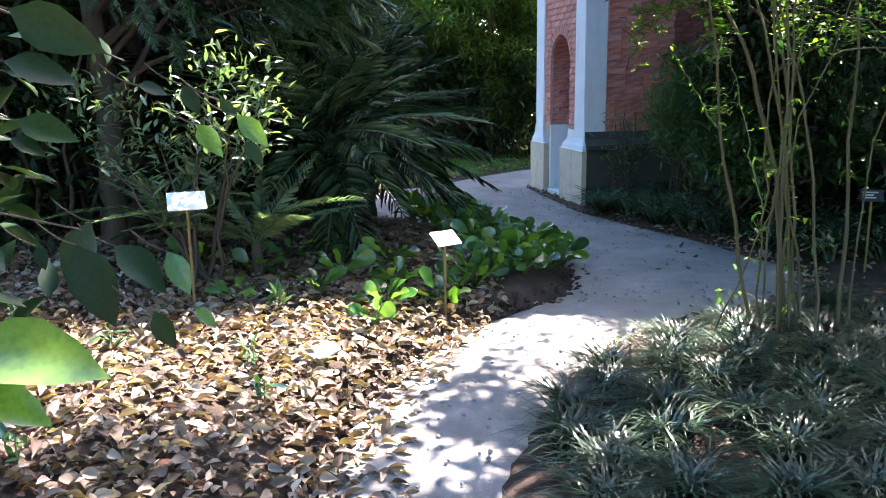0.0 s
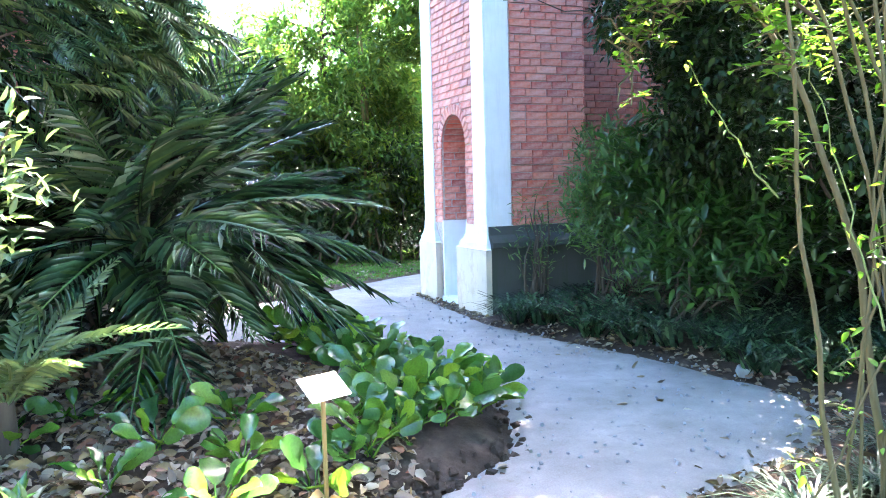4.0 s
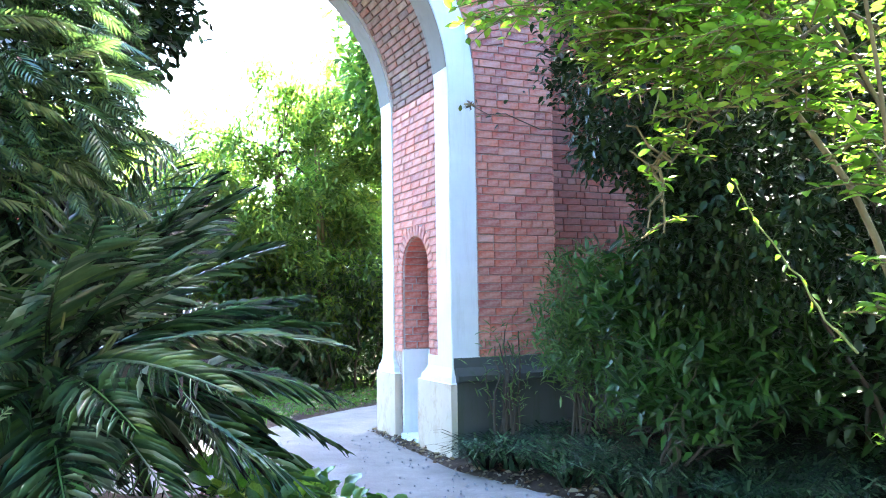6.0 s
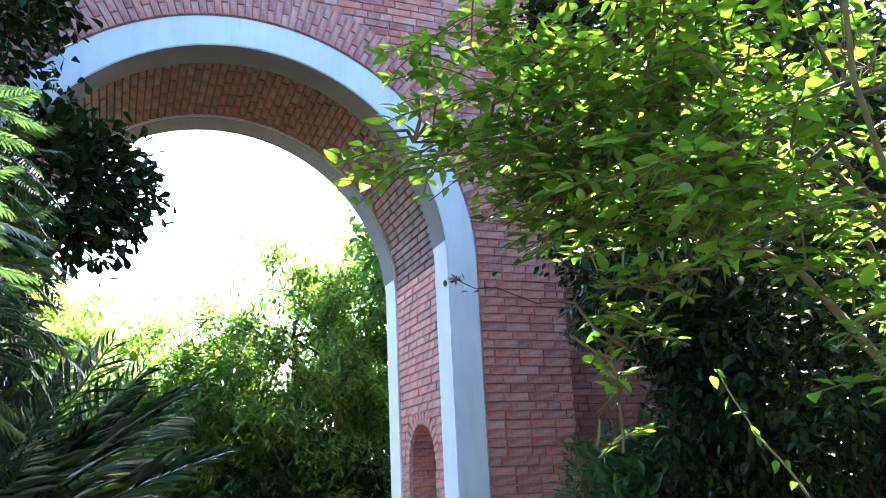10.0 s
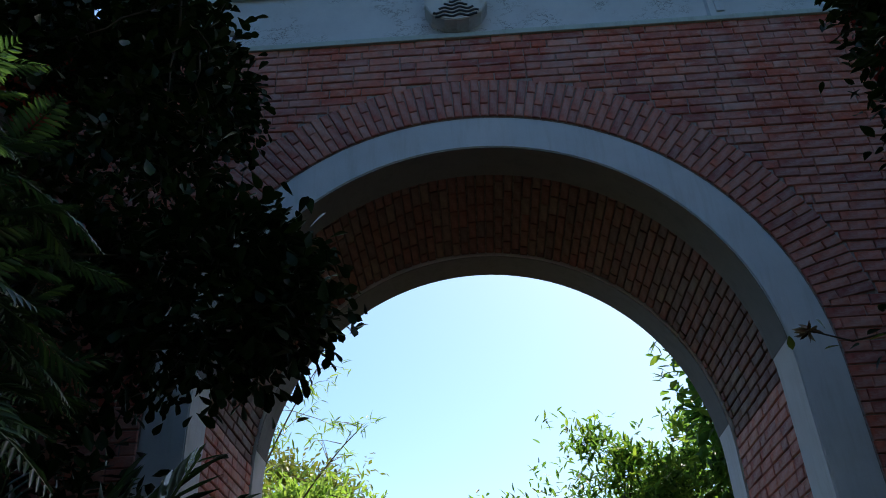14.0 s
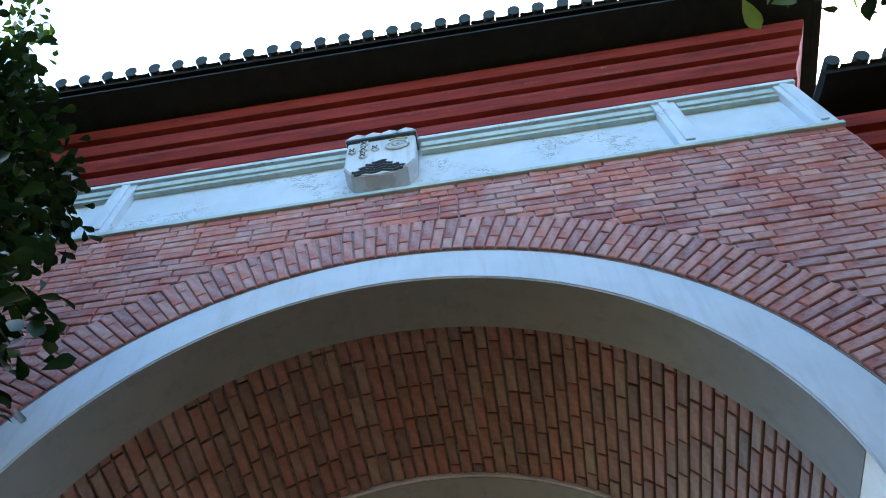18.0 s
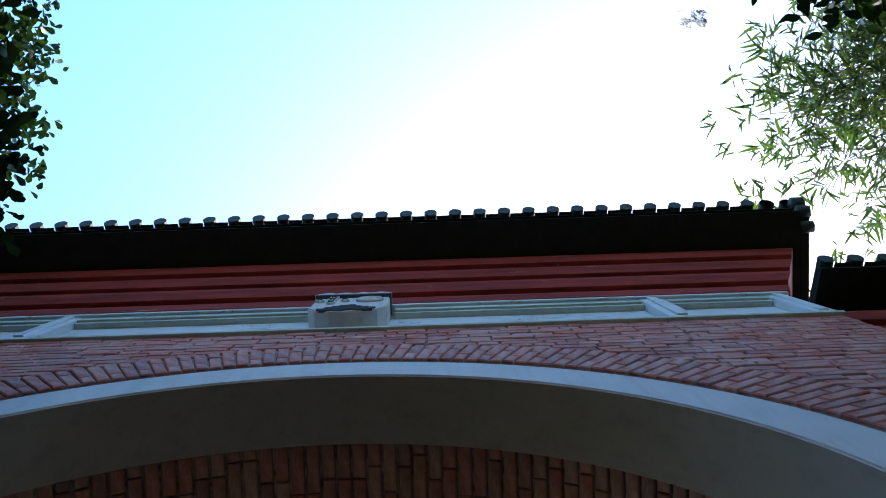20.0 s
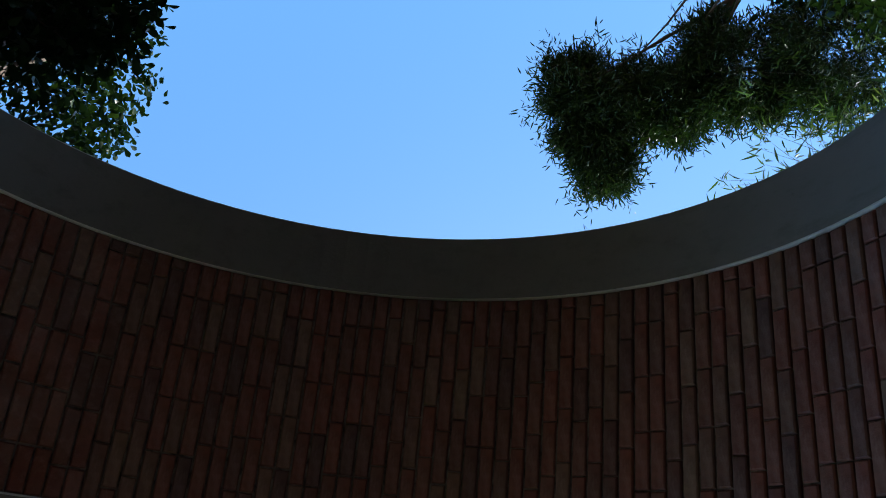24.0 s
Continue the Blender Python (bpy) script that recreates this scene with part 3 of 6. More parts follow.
# the ring of radial bricks over the band
ring = part("arch_ring", prism(arc(RO + 0.005, 10, 170) + arc(RR, 170, 10), -0.001, 0.05), M_MORTAR, gate, "double ring of radial bricks")
radial = []
N = 92
for k in range(N):
    a = 11 + 158 * (k + 0.5) / N
    cut = 0.245 if k % 2 else 0.125
    for r0, r1 in ((RO + 0.006, RO + cut), (RO + cut + 0.008, RR - 0.004)):
        r = (r0 + r1) / 2
        w = radians(158 / N) * r - 0.008
        m = pose(AX + r * math.cos(radians(a)), 0.010 + random.uniform(-0.003, 0.003), ZC + r * math.sin(radians(a)), 0, -a + random.uniform(-1, 1), 0)
        radial.append((m, r1 - r0, w))
lay(radial, ring, M_BRICK, 300)

# the vault's bricks run through the wall
vb = []
NV = 80
for k in range(NV):
    a = 180 * (k + 0.5) / NV
    frame_ = Matrix.Translation((AX + VR * math.cos(radians(a)), 0, ZC + VR * math.sin(radians(a)))) @ Matrix(
        ((0, math.cos(radians(a)), math.sin(radians(a)), 0), (1, 0, 0, 0), (0, math.sin(radians(a)), -math.cos(radians(a)), 0), (0, 0, 0, 1)))
    s = 0.335
    first = random.choice((0.06, 0.12, 0.18, LONG))
    while s < 1.51:
        l = min(first if s == 0.335 else LONG, 1.515 - s)
        if 1.515 - s - l < 0.04:
            l = 1.515 - s
        m = frame_ @ pose(s + l / 2, 0.012 + random.uniform(-0.004, 0.004), 0, random.uniform(-1, 1), 0, random.uniform(-0.5, 0.5))
        vb.append((m, max(0.03, l - 0.010), math.pi * VR / NV - 0.010))
        s += l
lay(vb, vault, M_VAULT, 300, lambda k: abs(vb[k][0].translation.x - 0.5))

for sgn, jamb in zip((1, -1), jambs):
    rows_, heads = [], []
    z = 0.93
    while z < ZC:
        zm = z + COURSE / 2
        if zm < NTOP - NW:
            h = NW + 0.004
        elif zm < NTOP + 0.12:
            h = math.sqrt(max(0.0, (NW + 0.125) ** 2 - (zm - NTOP + NW) ** 2))
        else:
            h = 0.0
        rows_ += [(zm, 0.335, NY - h), (zm, NY + h, 1.515)] if h else [(zm, 0.335, 1.515)]
        z += COURSE
    turn = (lambda s, zz: pose(AX + VR + 0.002, s, zz, 0, 0, -90)) if sgn > 0 else (lambda s, zz: pose(AX - VR - 0.002, s, zz, 0, 0, 90))
    jb = courses(rows_, turn)
    for k in range(17):  # the niche's little arch
        a = 180 * (k + 0.5) / 17
        r = NW + 0.062
        jb.append((pose(AX + sgn * (VR + 0.004), NY + r * math.cos(radians(a)), NTOP - NW + r * math.sin(radians(a))) @ pose(0, 0, 0, 0, 0, -90 * sgn) @ pose(0, 0, 0, 0, -a if sgn < 0 else a + 180, 0), 0.118, 0.062))
    back = [(0.96 + COURSE * (k + 0.5), NY - NW, NY + NW) for k in range(15)]
    jb += courses(back, (lambda s, zz: pose(AX + VR + NBACK + 0.004, s, zz, 0, 0, -90)) if sgn > 0 else (lambda s, zz: pose(AX - VR - NBACK - 0.004, s, zz, 0, 0, 90)))
    # the niche's reveals and its little vault
    xm = AX + sgn * (VR + NBACK / 2)
    for k in range(11):
        zz = 0.96 + COURSE * (k + 0.5)
        if zz < NTOP - NW:
            for at_y, face in ((NY + NW + 0.018, 0), (NY - NW - 0.018, 180)):
                cutx = (0.0, 0.06, -0.05)[k % 3]
                for xa, xb_ in ((-0.145, cutx), (cutx, 0.145)):
                    jb.append((pose(xm + (xa + xb_) / 2, at_y, zz, 0, 0, face), xb_ - xa - 0.010, COURSE - 0.010))
    for k in range(14):
        a = radians(180 * (k + 0.5) / 14)
        c_, s_ = math.cos(a), math.sin(a)
        turn_ = Matrix(((1, 0, 0, xm), (0, c_, -s_, NY + (NW + 0.018) * c_), (0, s_, c_, NTOP - NW + (NW + 0.018) * s_), (0, 0, 0, 1)))
        jb.append((turn_, 0.28, math.pi * NW / 14 - 0.010))
    lay(jb, jamb, M_BRICK, 300 if sgn > 0 else 120)
    # plaster at the foot of the niche
    foot = box(*sorted((AX + sgn * (VR + NBACK - 0.03), AX + sgn * (VR + NBACK + 0.02))), NY - NW - 0.01, NY + NW + 0.01, 0, 0.955)
    box(*sorted((AX + sgn * (VR - 0.02), AX + sgn * (VR + NBACK))), NY - NW - 0.012, NY - NW + 0.02, 0, 0.955, foot)
    box(*sorted((AX + sgn * (VR - 0.02), AX + sgn * (VR + NBACK))), NY + NW - 0.02, NY + NW + 0.012, 0, 0.955, foot)
    box(*sorted((AX + sgn * (VR - 0.05), AX + sgn * (VR + NBACK))), NY - NW, NY + NW, 0, 0.06, foot)
    part("niche_foot", foot, M_PLASTER, gate, "plastered foot of the niche")
    # pedestals: a block, a hollow moulding and a neck
    for y0, y1 in ((-0.078, 0.72), (1.36, 1.93)):
        for name_, mat_, lab_, prof in (
                ("pedestal", M_PEDESTAL, "scuffed plaster pedestal stained tan", ((0.0, 0.0), (0.0, 0.66), (0.0, 0.69))),
                ("pedestal_neck", M_PLASTER, "whitewashed hollow moulding", ((0.0, 0.691), (-0.012, 0.70), (-0.018, 0.75), (-0.035, 0.79), (-0.047, 0.84), (-0.05, 0.93), (-0.05, 0.94)))):
            ped = bmesh.new()
            loops = []
            for o, zz in prof:
                xi, xo = AX + sgn * (RI - 0.052 - o), AX + sgn * (RI + 0.30)
                ya, yb = (y0 - o * 1.4, y1 + o * 3.4) if y0 < 0.5 else (y0 - o * 3.4, y1 + o * 1.4)
                loops.append([ped.verts.new(p) for p in ((xi, ya, zz), (xo, ya, zz), (xo, yb, zz), (xi, yb, zz))])
            for a, b in zip(loops, loops[1:]):
                for j in range(4):
                    ped.faces.new((a[j], a[(j + 1) % 4], b[(j + 1) % 4], b[j]))
            ped.faces.new(loops[0])
            ped.faces.new(loops[-1])
            part(name_, ped, mat_, gate, lab_)
    # dark plinth along the front
    for y0, y1, out in ((-0.084, 0.02, -1), (DEPTH - 0.02, DEPTH + 0.084, 1)):
        pl = bmesh.new()
        loops = []
        for o, zz in ((0.0, 0.0), (0.0, 0.70), (0.03, 0.715), (0.03, 0.765), (0.0, 0.80), (-0.045, 0.84), (-0.06, 0.90), (-0.066, 0.93)):
            yf = y0 - o if out < 0 else y1 + o
            yk = y1 if out < 0 else y0
            xs = sorted((AX + sgn * (RI + 0.012), sgn * (HALF + 0.05 + o)))
            loops.append([pl.verts.new(p) for p in ((xs[0], yf, zz), (xs[1], yf, zz), (xs[1], yk, zz), (xs[0], yk, zz))])
        for a, b in zip(loops, loops[1:]):
            for j in range(4):
                pl.faces.new((a[j], a[(j + 1) % 4], b[(j + 1) % 4], b[j]))
        pl.faces.new(loops[0])
        pl.faces.new(loops[-1])
        part("plinth", pl, M_PLINTH, gate, "dark mossy stone plinth")

# frieze: a sunk plaster field in frames, pilasters and a shield
part("frieze", box(-HALF, HALF, 0.03, DEPTH - 0.03, 6.55, 7.40), M_FRIEZE, gate, "pale blue-white plaster frieze, peeling")
for y0, y1 in ((-0.035, 0.03), (DEPTH - 0.03, DEPTH + 0.035)):
    part("frieze_base", box(-HALF - 0.02, HALF + 0.02, y0, y1, 6.53, 6.575, bevel=0.006), M_GREENTRIM, gate)
for xa, xb in ((-HALF + 0.16, -2.16), (-1.98, -0.335), (0.235, 1.98), (2.16, HALF - 0.16)):
    bm = box(xa, xb, -0.03, 0.035, 7.25, 7.33, bevel=0.008)
    box(xa, xb, -0.012, 0.035, 7.205, 7.25, bm)
    part("frieze_moulding", bm, M_GREENTRIM, gate, "pale green moulding")
    part("frieze_moulding", box(xa, xb, -0.018, 0.032, 6.577, 6.60, bevel=0.004), M_GREENTRIM, gate)
for xc, w in ((-2.07, 0.17), (2.07, 0.17), (-HALF + 0.075, 0.15), (HALF - 0.075, 0.15)):
    bm = box(xc - w / 2, xc + w / 2, -0.03, 0.035, 6.577, 7.40, bevel=0.008)
    box(xc - w / 5, xc + w / 5, -0.045, 0.0, 6.62, 7.36, bm, bevel=0.008)
    part("pilaster", bm, M_FRIEZE, gate, "fluted plaster pilaster")
part("frieze_top", box(-HALF - 0.02, HALF + 0.02, -0.05, DEPTH + 0.05, 7.35, 7.402, bevel=0.006), M_FRIEZE, gate)

# shield
shield = thing("shield", -0.05, -0.02, 6.99, "carved stone shield with a crown, five small shields and waves", "shield")
outline = [(-0.255, 0.30), (0.255, 0.30), (0.255, -0.16), (0.20, -0.27), (0.10, -0.335), (0.0, -0.355), (-0.10, -0.335), (-0.20, -0.27), (-0.255, -0.16)]
bm = prism(outline, -0.10, 0.05)
bmesh.ops.recalc_face_normals(bm, faces=bm.faces)
part("plate", soften(bm, 0.008), M_CREST, shield, "off-white shield plate")
for xc in (-0.185, -0.0625, 0.0625, 0.185):
    part("merlon", prism([(xc - 0.085, 0.30), (xc + 0.085, 0.30), (xc + 0.055, 0.355), (xc, 0.395), (xc - 0.055, 0.355)], -0.125, 0.03), M_CREST, shield)
part("crown_band", box(-0.265, 0.265, -0.125, 0.03, 0.275, 0.312, bevel=0.006), M_CRESTDARK, shield, "dark band of the crown")
for xc, zc in ((-0.125, 0.215), (-0.125, 0.11), (-0.125, 0.0), (-0.21, 0.105), (-0.04, 0.105)):
    bm = prism([(xc - 0.03, zc + 0.038), (xc + 0.03, zc + 0.038), (xc + 0.03, zc - 0.015), (xc, zc - 0.045), (xc - 0.03, zc - 0.015)], -0.118, -0.09)
    esc = part("small_shield", bm, M_CREST, shield)
    dots = bmesh.new()
    for a, b in ((-0.014, 0.02), (0.014, 0.02), (0, 0.0), (-0.012, -0.018), (0.012, -0.018)):
        box(xc + a - 0.006, xc + a + 0.006, -0.124, -0.115, zc + b - 0.006, zc + b + 0.006, dots)
    put_in("stud", bm_mesh("stud", dots, M_CRESTDARK), esc)
vv, ff = [], []
for r, cx, cz in ((0.075, 0.125, 0.12), (0.045, 0.12, 0.11), (0.02, 0.125, 0.12)):
    a = np.linspace(0, 2 * np.pi, 25)
    vv.append(tube(np.c_[cx + r * np.cos(a) * 1.1, np.full(25, -0.108), cz + r * np.sin(a)], 0.012, 6))
put_in("globe", np_mesh("globe", *joined(vv), M_CREST, True), shield, "carved ringed globe")
part("ribbon", prism([(0.06, 0.215), (0.13, 0.245), (0.2, 0.225), (0.17, 0.205), (0.12, 0.22)], -0.116, -0.09), M_OCHRE, shield, "ochre ribbon")
for k in range(5):
    zc = -0.135 - 0.042 * k
    w = 0.05 + 0.045 * k if k < 4 else 0.17
    p = np.array([(x, -0.102, zc + 0.012 * math.sin(x * 50)) for x in np.linspace(-w, w, 15)])
    put_in("wave", np_mesh("wave", *tube(p, 0.011, 6), M_CRESTDARK, True), shield, "dark blue wave line")

# cornice: stepped red courses that return round the ends
steps = [(0.0, 7.402), (0.055, 7.402), (0.075, 7.47), (0.08, 7.50), (0.0, 7.505), (0.0, 7.555), (0.11, 7.56), (0.155, 7.63), (0.165, 7.66), (0.07, 7.665), (0.07, 7.71),
         (0.19, 7.715), (0.23, 7.78), (0.24, 7.80), (0.13, 7.805), (0.13, 7.86), (0.27, 7.865), (0.305, 7.93), (0.31, 7.965), (0.22, 7.97), (0.22, 8.04), (0.2, 8.04)]


def cornice(parent, x0, x1, y0, y1, dz, levels, label):
    for (lo, hi) in ((0, 5), (5, 10), (10, 15), (15, len(levels))):
        bm = bmesh.new()
        loops = [[bm.verts.new(p) for p in ((x0 - o, y0 - o, zz + dz), (x1 + o, y0 - o, zz + dz), (x1 + o, y1 + o, zz + dz), (x0 - o, y1 + o, zz + dz))] for o, zz in levels[lo:hi + 1]]
        for a, b in zip(loops, loops[1:]):
            for j in range(4):
                bm.faces.new((a[j], a[(j + 1) % 4], b[(j + 1) % 4], b[j]))
        part("cornice_course", bm, M_RED, parent, label)


cornice(gate, -HALF, HALF, 0.0, DEPTH, 0.0, steps, "weathered dark red moulded cornice")


def tiled_roof(parent, x0, x1, ye, ze, yr, zr, first, count, pitch, back=True):
    """Eave boards, bedding and rows of tube tiles from the eave (ye, ze) to the ridge (yr, zr)."""
    for k, (a, b) in enumerate((((ye, ze), (yr, zr)), ((2 * yr - ye, ze), (yr, zr)))):
        if k and not back:
            break
        d = 1 if k == 0 else -1
        deck = prism([(a[0], a[1] - 0.075), (a[0], a[1]), (b[0], b[1]), (b[0], b[1] - 0.12)], x0, x1, "x")
        part("eave_deck", deck, M_EAVE, parent, "black weathered eave boards")
        for j in range(count):
            x = first - j * pitch
            p = np.array([(x, a[0] - 0.055 * d, a[1] + 0.028), (x, a[0] + 0.3 * d, a[1] + 0.04 + 0.3 * (b[1] - a[1]) / abs(b[0] - a[0])), (x, b[0], b[1] + 0.03)])
            v, f = tube(p, 0.053, 10)
            v = np.vstack([v, p[:1]])
            cap = np.array([[(q + 1) % 10, q, len(v) - 1, len(v) - 1] for q in range(0, 10)])
            tris = np.concatenate([np.concatenate([f[:, [0, 1, 2]], f[:, [0, 2, 3]]]), cap[:, :3]])
            put_in("tube_tile", np_mesh("tube_tile", v, tris, M_TILE), parent)
            if j < count - 1:
                xm = x - pitch / 2
                dish = np.array([(xm + w, a[0] + s * d, a[1] + hgt + s * (b[1] - a[1]) / abs(b[0] - a[0])) for s in (-0.03, 0.5) for w, hgt in ((-0.055, 0.012), (-0.02, 0.0), (0.02, 0.0), (0.055, 0.012))])
                put_in("pan_tile", np_mesh("pan_tile", dish, np.array([[q, q + 1, q + 5, q + 4] for q in range(3)]), M_TILE), parent)


roof = thing("roof", 0, 0.9, 8.04, "dark green-black tube-tiled roof with overhanging eaves", "roof")
roof.matrix_basis = Matrix()
tiled_roof(roof, -3.52, 3.52, -0.615, 8.235, 0.92, 9.05, 3.12, 32, 0.2007)
part("ridge", box(-3.54, 3.54, 0.80, 1.04, 9.0, 9.3, bevel=0.03), M_TILE, roof)
for x in (3.29, 3.46, -3.27, -3.46):
    put_in("verge_tile", np_mesh("verge_tile", *tube(np.array([(x, -0.66, 8.29), (x, 0.0, 8.62), (x, 0.92, 9.1), (x, 1.85, 8.62), (x, 2.5, 8.29)]), 0.062, 10), M_TILE, True), roof)
part("bargeboard", prism([(-0.6, 8.04), (-0.6, 8.22), (0.92, 9.02), (2.44, 8.22), (2.44, 8.04)], 3.46, 3.53, "x"), M_EAVE, roof)
part("bargeboard", prism([(-0.6, 8.04), (-0.6, 8.22), (0.92, 9.02), (2.44, 8.22), (2.44, 8.04)], -3.53, -3.46, "x"), M_EAVE, roof)
part("soffit", box(-3.455, 3.455, -0.6, 2.44, 8.035, 8.075), M_EAVE, roof, "black eave soffit")

for sx in (-1, 1):  # scrolled ends of the bargeboards
    for zz, yy, rr in ((8.20, -0.63, 0.075), (8.09, -0.58, 0.06), (8.01, -0.47, 0.05)):
        put_in("scroll", np_mesh("scroll", *tube(np.array([(sx * 3.44, yy, zz), (sx * 3.45, yy, zz), (sx * 3.54, yy, zz), (sx * 3.55, yy, zz)]), [0.01, rr, rr, 0.01], 12), M_TILE, True), roof)

# ---- wing walls either side ----
WY, WALL_FACE = 0.30, 0.95  # the cornice oversails the wall face
for sgn, name in ((1, "wall_east"), (-1, "wall_west")):
    x0, x1 = sorted((sgn * (HALF + 0.002), sgn * 14.0))
    # brick and mortar here carry the wing's shade in their tone
    wing = part(name, box(x0, x1, WALL_FACE, 1.5, 0, 6.10), M_SHADEMORTAR, None)
    tagged(wing, "red brick garden wall beside the gateway, shade put into its tone", "wall", kind="structure")
    rows_ = [(0.05 + COURSE * (k + 0.5), (HALF if sgn > 0 else -HALF - 2.6), (HALF + 2.6 if sgn > 0 else -HALF)) for k in range(74)]
    wb = courses(rows_, lambda s, zz: pose(s, WALL_FACE + 0.012, zz))
    part("plinth", box(x0 + 0.003, x1, WALL_FACE - 0.09, WALL_FACE - 0.001, 0.0, 0.9, bevel=0.012), M_PLINTH, wing, "dark mossy stone plinth")
    lay(wb, wing, M_SHADEBRICK, 160 if sgn > 0 else 0, lambda k: abs(wb[k][0].translation.z - 2.0) + abs(wb[k][0].translation.x - HALF))
    cornice(wing, x0 + (0.31 if sgn > 0 else 0), x1 - (0.31 if sgn < 0 else 0), WY, 1.5, -1.28, steps, "dark red cornice")
    wr = thing("wing_roof", 0, 0.9, 6.8, "low tube-tiled coping roof on the garden wall", "roof", "wing roofs")
    wr.matrix_basis = Matrix()
    tiled_roof(wr, x0 + (0.0 if sgn > 0 else -0.3), x1, -0.27, 6.90, 0.9, 7.4, (x1 - 0.1) if sgn < 0 else 3.12 + 0.2007 * 28, 29, 0.2007)

# ---- plants: builders ----
OVATE, OBOVATE, LANCE, SLIM = leaf(0.46, 0.42, 0.16), leaf(0.5, 0.68, 0.14, 0.12, 0.44), leaf(0.30, 0.45, 0.15), small_leaf(0.15, 0.4, 0.1)
FAR = small_leaf(0.42, 0.5)
DROOP = small_leaf(0.3, 0.45)


def in_blob(n, centre, radii, shell=0.55):
    """Places in an ellipsoid, most of them towards its skin."""
    d = randdir(n)
    r = rng.uniform(shell ** 3, 1, n) ** (1 / 3)
    return np.asarray(centre) + d * r[:, None] * np.asarray(radii)


def rosettes(centres, per, size, template, spread=0.06, out=None, lift=0.3):
    """Tufts of leaves round twig ends. out: the way that each twig points."""
    n = len(centres)
    out = randdir(n) if out is None else unit(out)
    at = np.repeat(centres, per, 0) + rng.normal(size=(n * per, 3)) * spread
    way = np.repeat(out, per, 0) * 0.7 + randdir(n * per) * 0.9
    way[:, 2] -= 0.15
    up = randdir(n * per) * 0.6 + np.array([0, 0, 1.0])
    return strew(template, at, way, up, size * rng.uniform(0.65, 1.2, n * per))


def limbs(trunk_top, ends, r0, r1, wob=0.06, sag=-0.15):
    return [tube(curve(trunk_top[rng.integers(len(trunk_top))], e, sag, 8, wob), np.linspace(r0, r1, 8), 6) for e in ends]


def tree(name, trunk_pts, trunk_r, blobs, leaf_mat, template, size, tufts, per, label, spread=0.07, limb_count=14, bark=M_BARK, shell=0.5, keep=None, group="", twig=True, clump=0.0):
    """A tree: trunk, limbs into the crown, and a crown of tufts of leaves in uneven blobs (centre, radii, share)."""
    tp = np.asarray(trunk_pts, float)
    ob = thing(name, *tp[0], label, "tree", group)
    inv = Matrix.Translation(-Vector(tp[0]))
    tv, tf = tube(tp, trunk_r, 10)
    put_in("trunk", np_mesh("trunk", tv - tp[0], tf, bark, True), ob)
    share = np.array([b[2] for b in blobs], float)
    counts = np.maximum(1, (tufts * share / share.sum()).astype(int))
    places, ways = [], []
    for (c, r, _), n in zip(blobs, counts):
        p = in_blob(n, c, r, shell)
        if clump:  # boughs: tufts gather round fewer middles, fuller on top
            mids = in_blob(max(6, n // 34), c, r, 0.6)
            p = mids[rng.integers(len(mids), size=n)] + randdir(n) * np.abs(rng.normal(size=(n, 1))) * clump * np.array([1, 1, 0.55])
            p[:, 2] += 0.25 * clump
        # uneven edge: lumps and gaps
        lump = np.sin(p[:, 0] * 4.1 + 1.3) * np.cos(p[:, 1] * 3.7) + np.sin(p[:, 2] * 4.6 + p[:, 0] * 2.0)
        ok = lump > -0.75 + 0.5 * rng.normal(size=n)
        p = p[ok]
        places.append(p)
        ways.append(p - np.asarray(c))
    places, ways = np.concatenate(places), np.concatenate(ways)
    if keep is not None:
        k = keep(places)
        places, ways = places[k], ways[k]
    picks = places[rng.choice(len(places), min(limb_count, len(places)), replace=False)]
    top = tp[len(tp) // 2:]
    for j, e in enumerate(picks):
        v, f = tube(curve(top[rng.integers(len(top))], e, -0.12, 8, 0.05), np.linspace(trunk_r[-1] * 0.8, 0.008, 8), 6)
        put_in("limb", np_mesh("limb", v - tp[0], f, bark, True), ob)
    if twig:
        ends = places[rng.choice(len(places), min(len(places), 160), replace=False)]
        tw = []
        for e in ends:
            b = picks[np.argmin(((picks - e) ** 2).sum(1))]
            tw.append(tube(curve(b + (e - b) * 0.1, e, 0.02, 5, 0.03), np.linspace(0.008, 0.003, 5), 4))
        v, f = joined(tw)
        tagged(put_in("brushwood", np_mesh("brushwood", v - tp[0], f, bark, True), ob), kind="stuff")
    v, f = rosettes(places, per, size, template, spread, ways)
    put_in("crown", np_mesh("crown", v - tp[0], f, leaf_mat, True), ob)
    return ob


# ---- the dark evergreen over the left pier ----
LEFT_KEEP = lambda p: (p[:, 0] < np.interp(p[:, 2], [2.2, 2.9, 3.2, 3.9, 4.3, 5.2, 6.2, 9], [-1.25, -0.9, -0.55, -0.6, -1.25, -1.4, -2.35, -2.6])) & (p[:, 1] < -0.42)
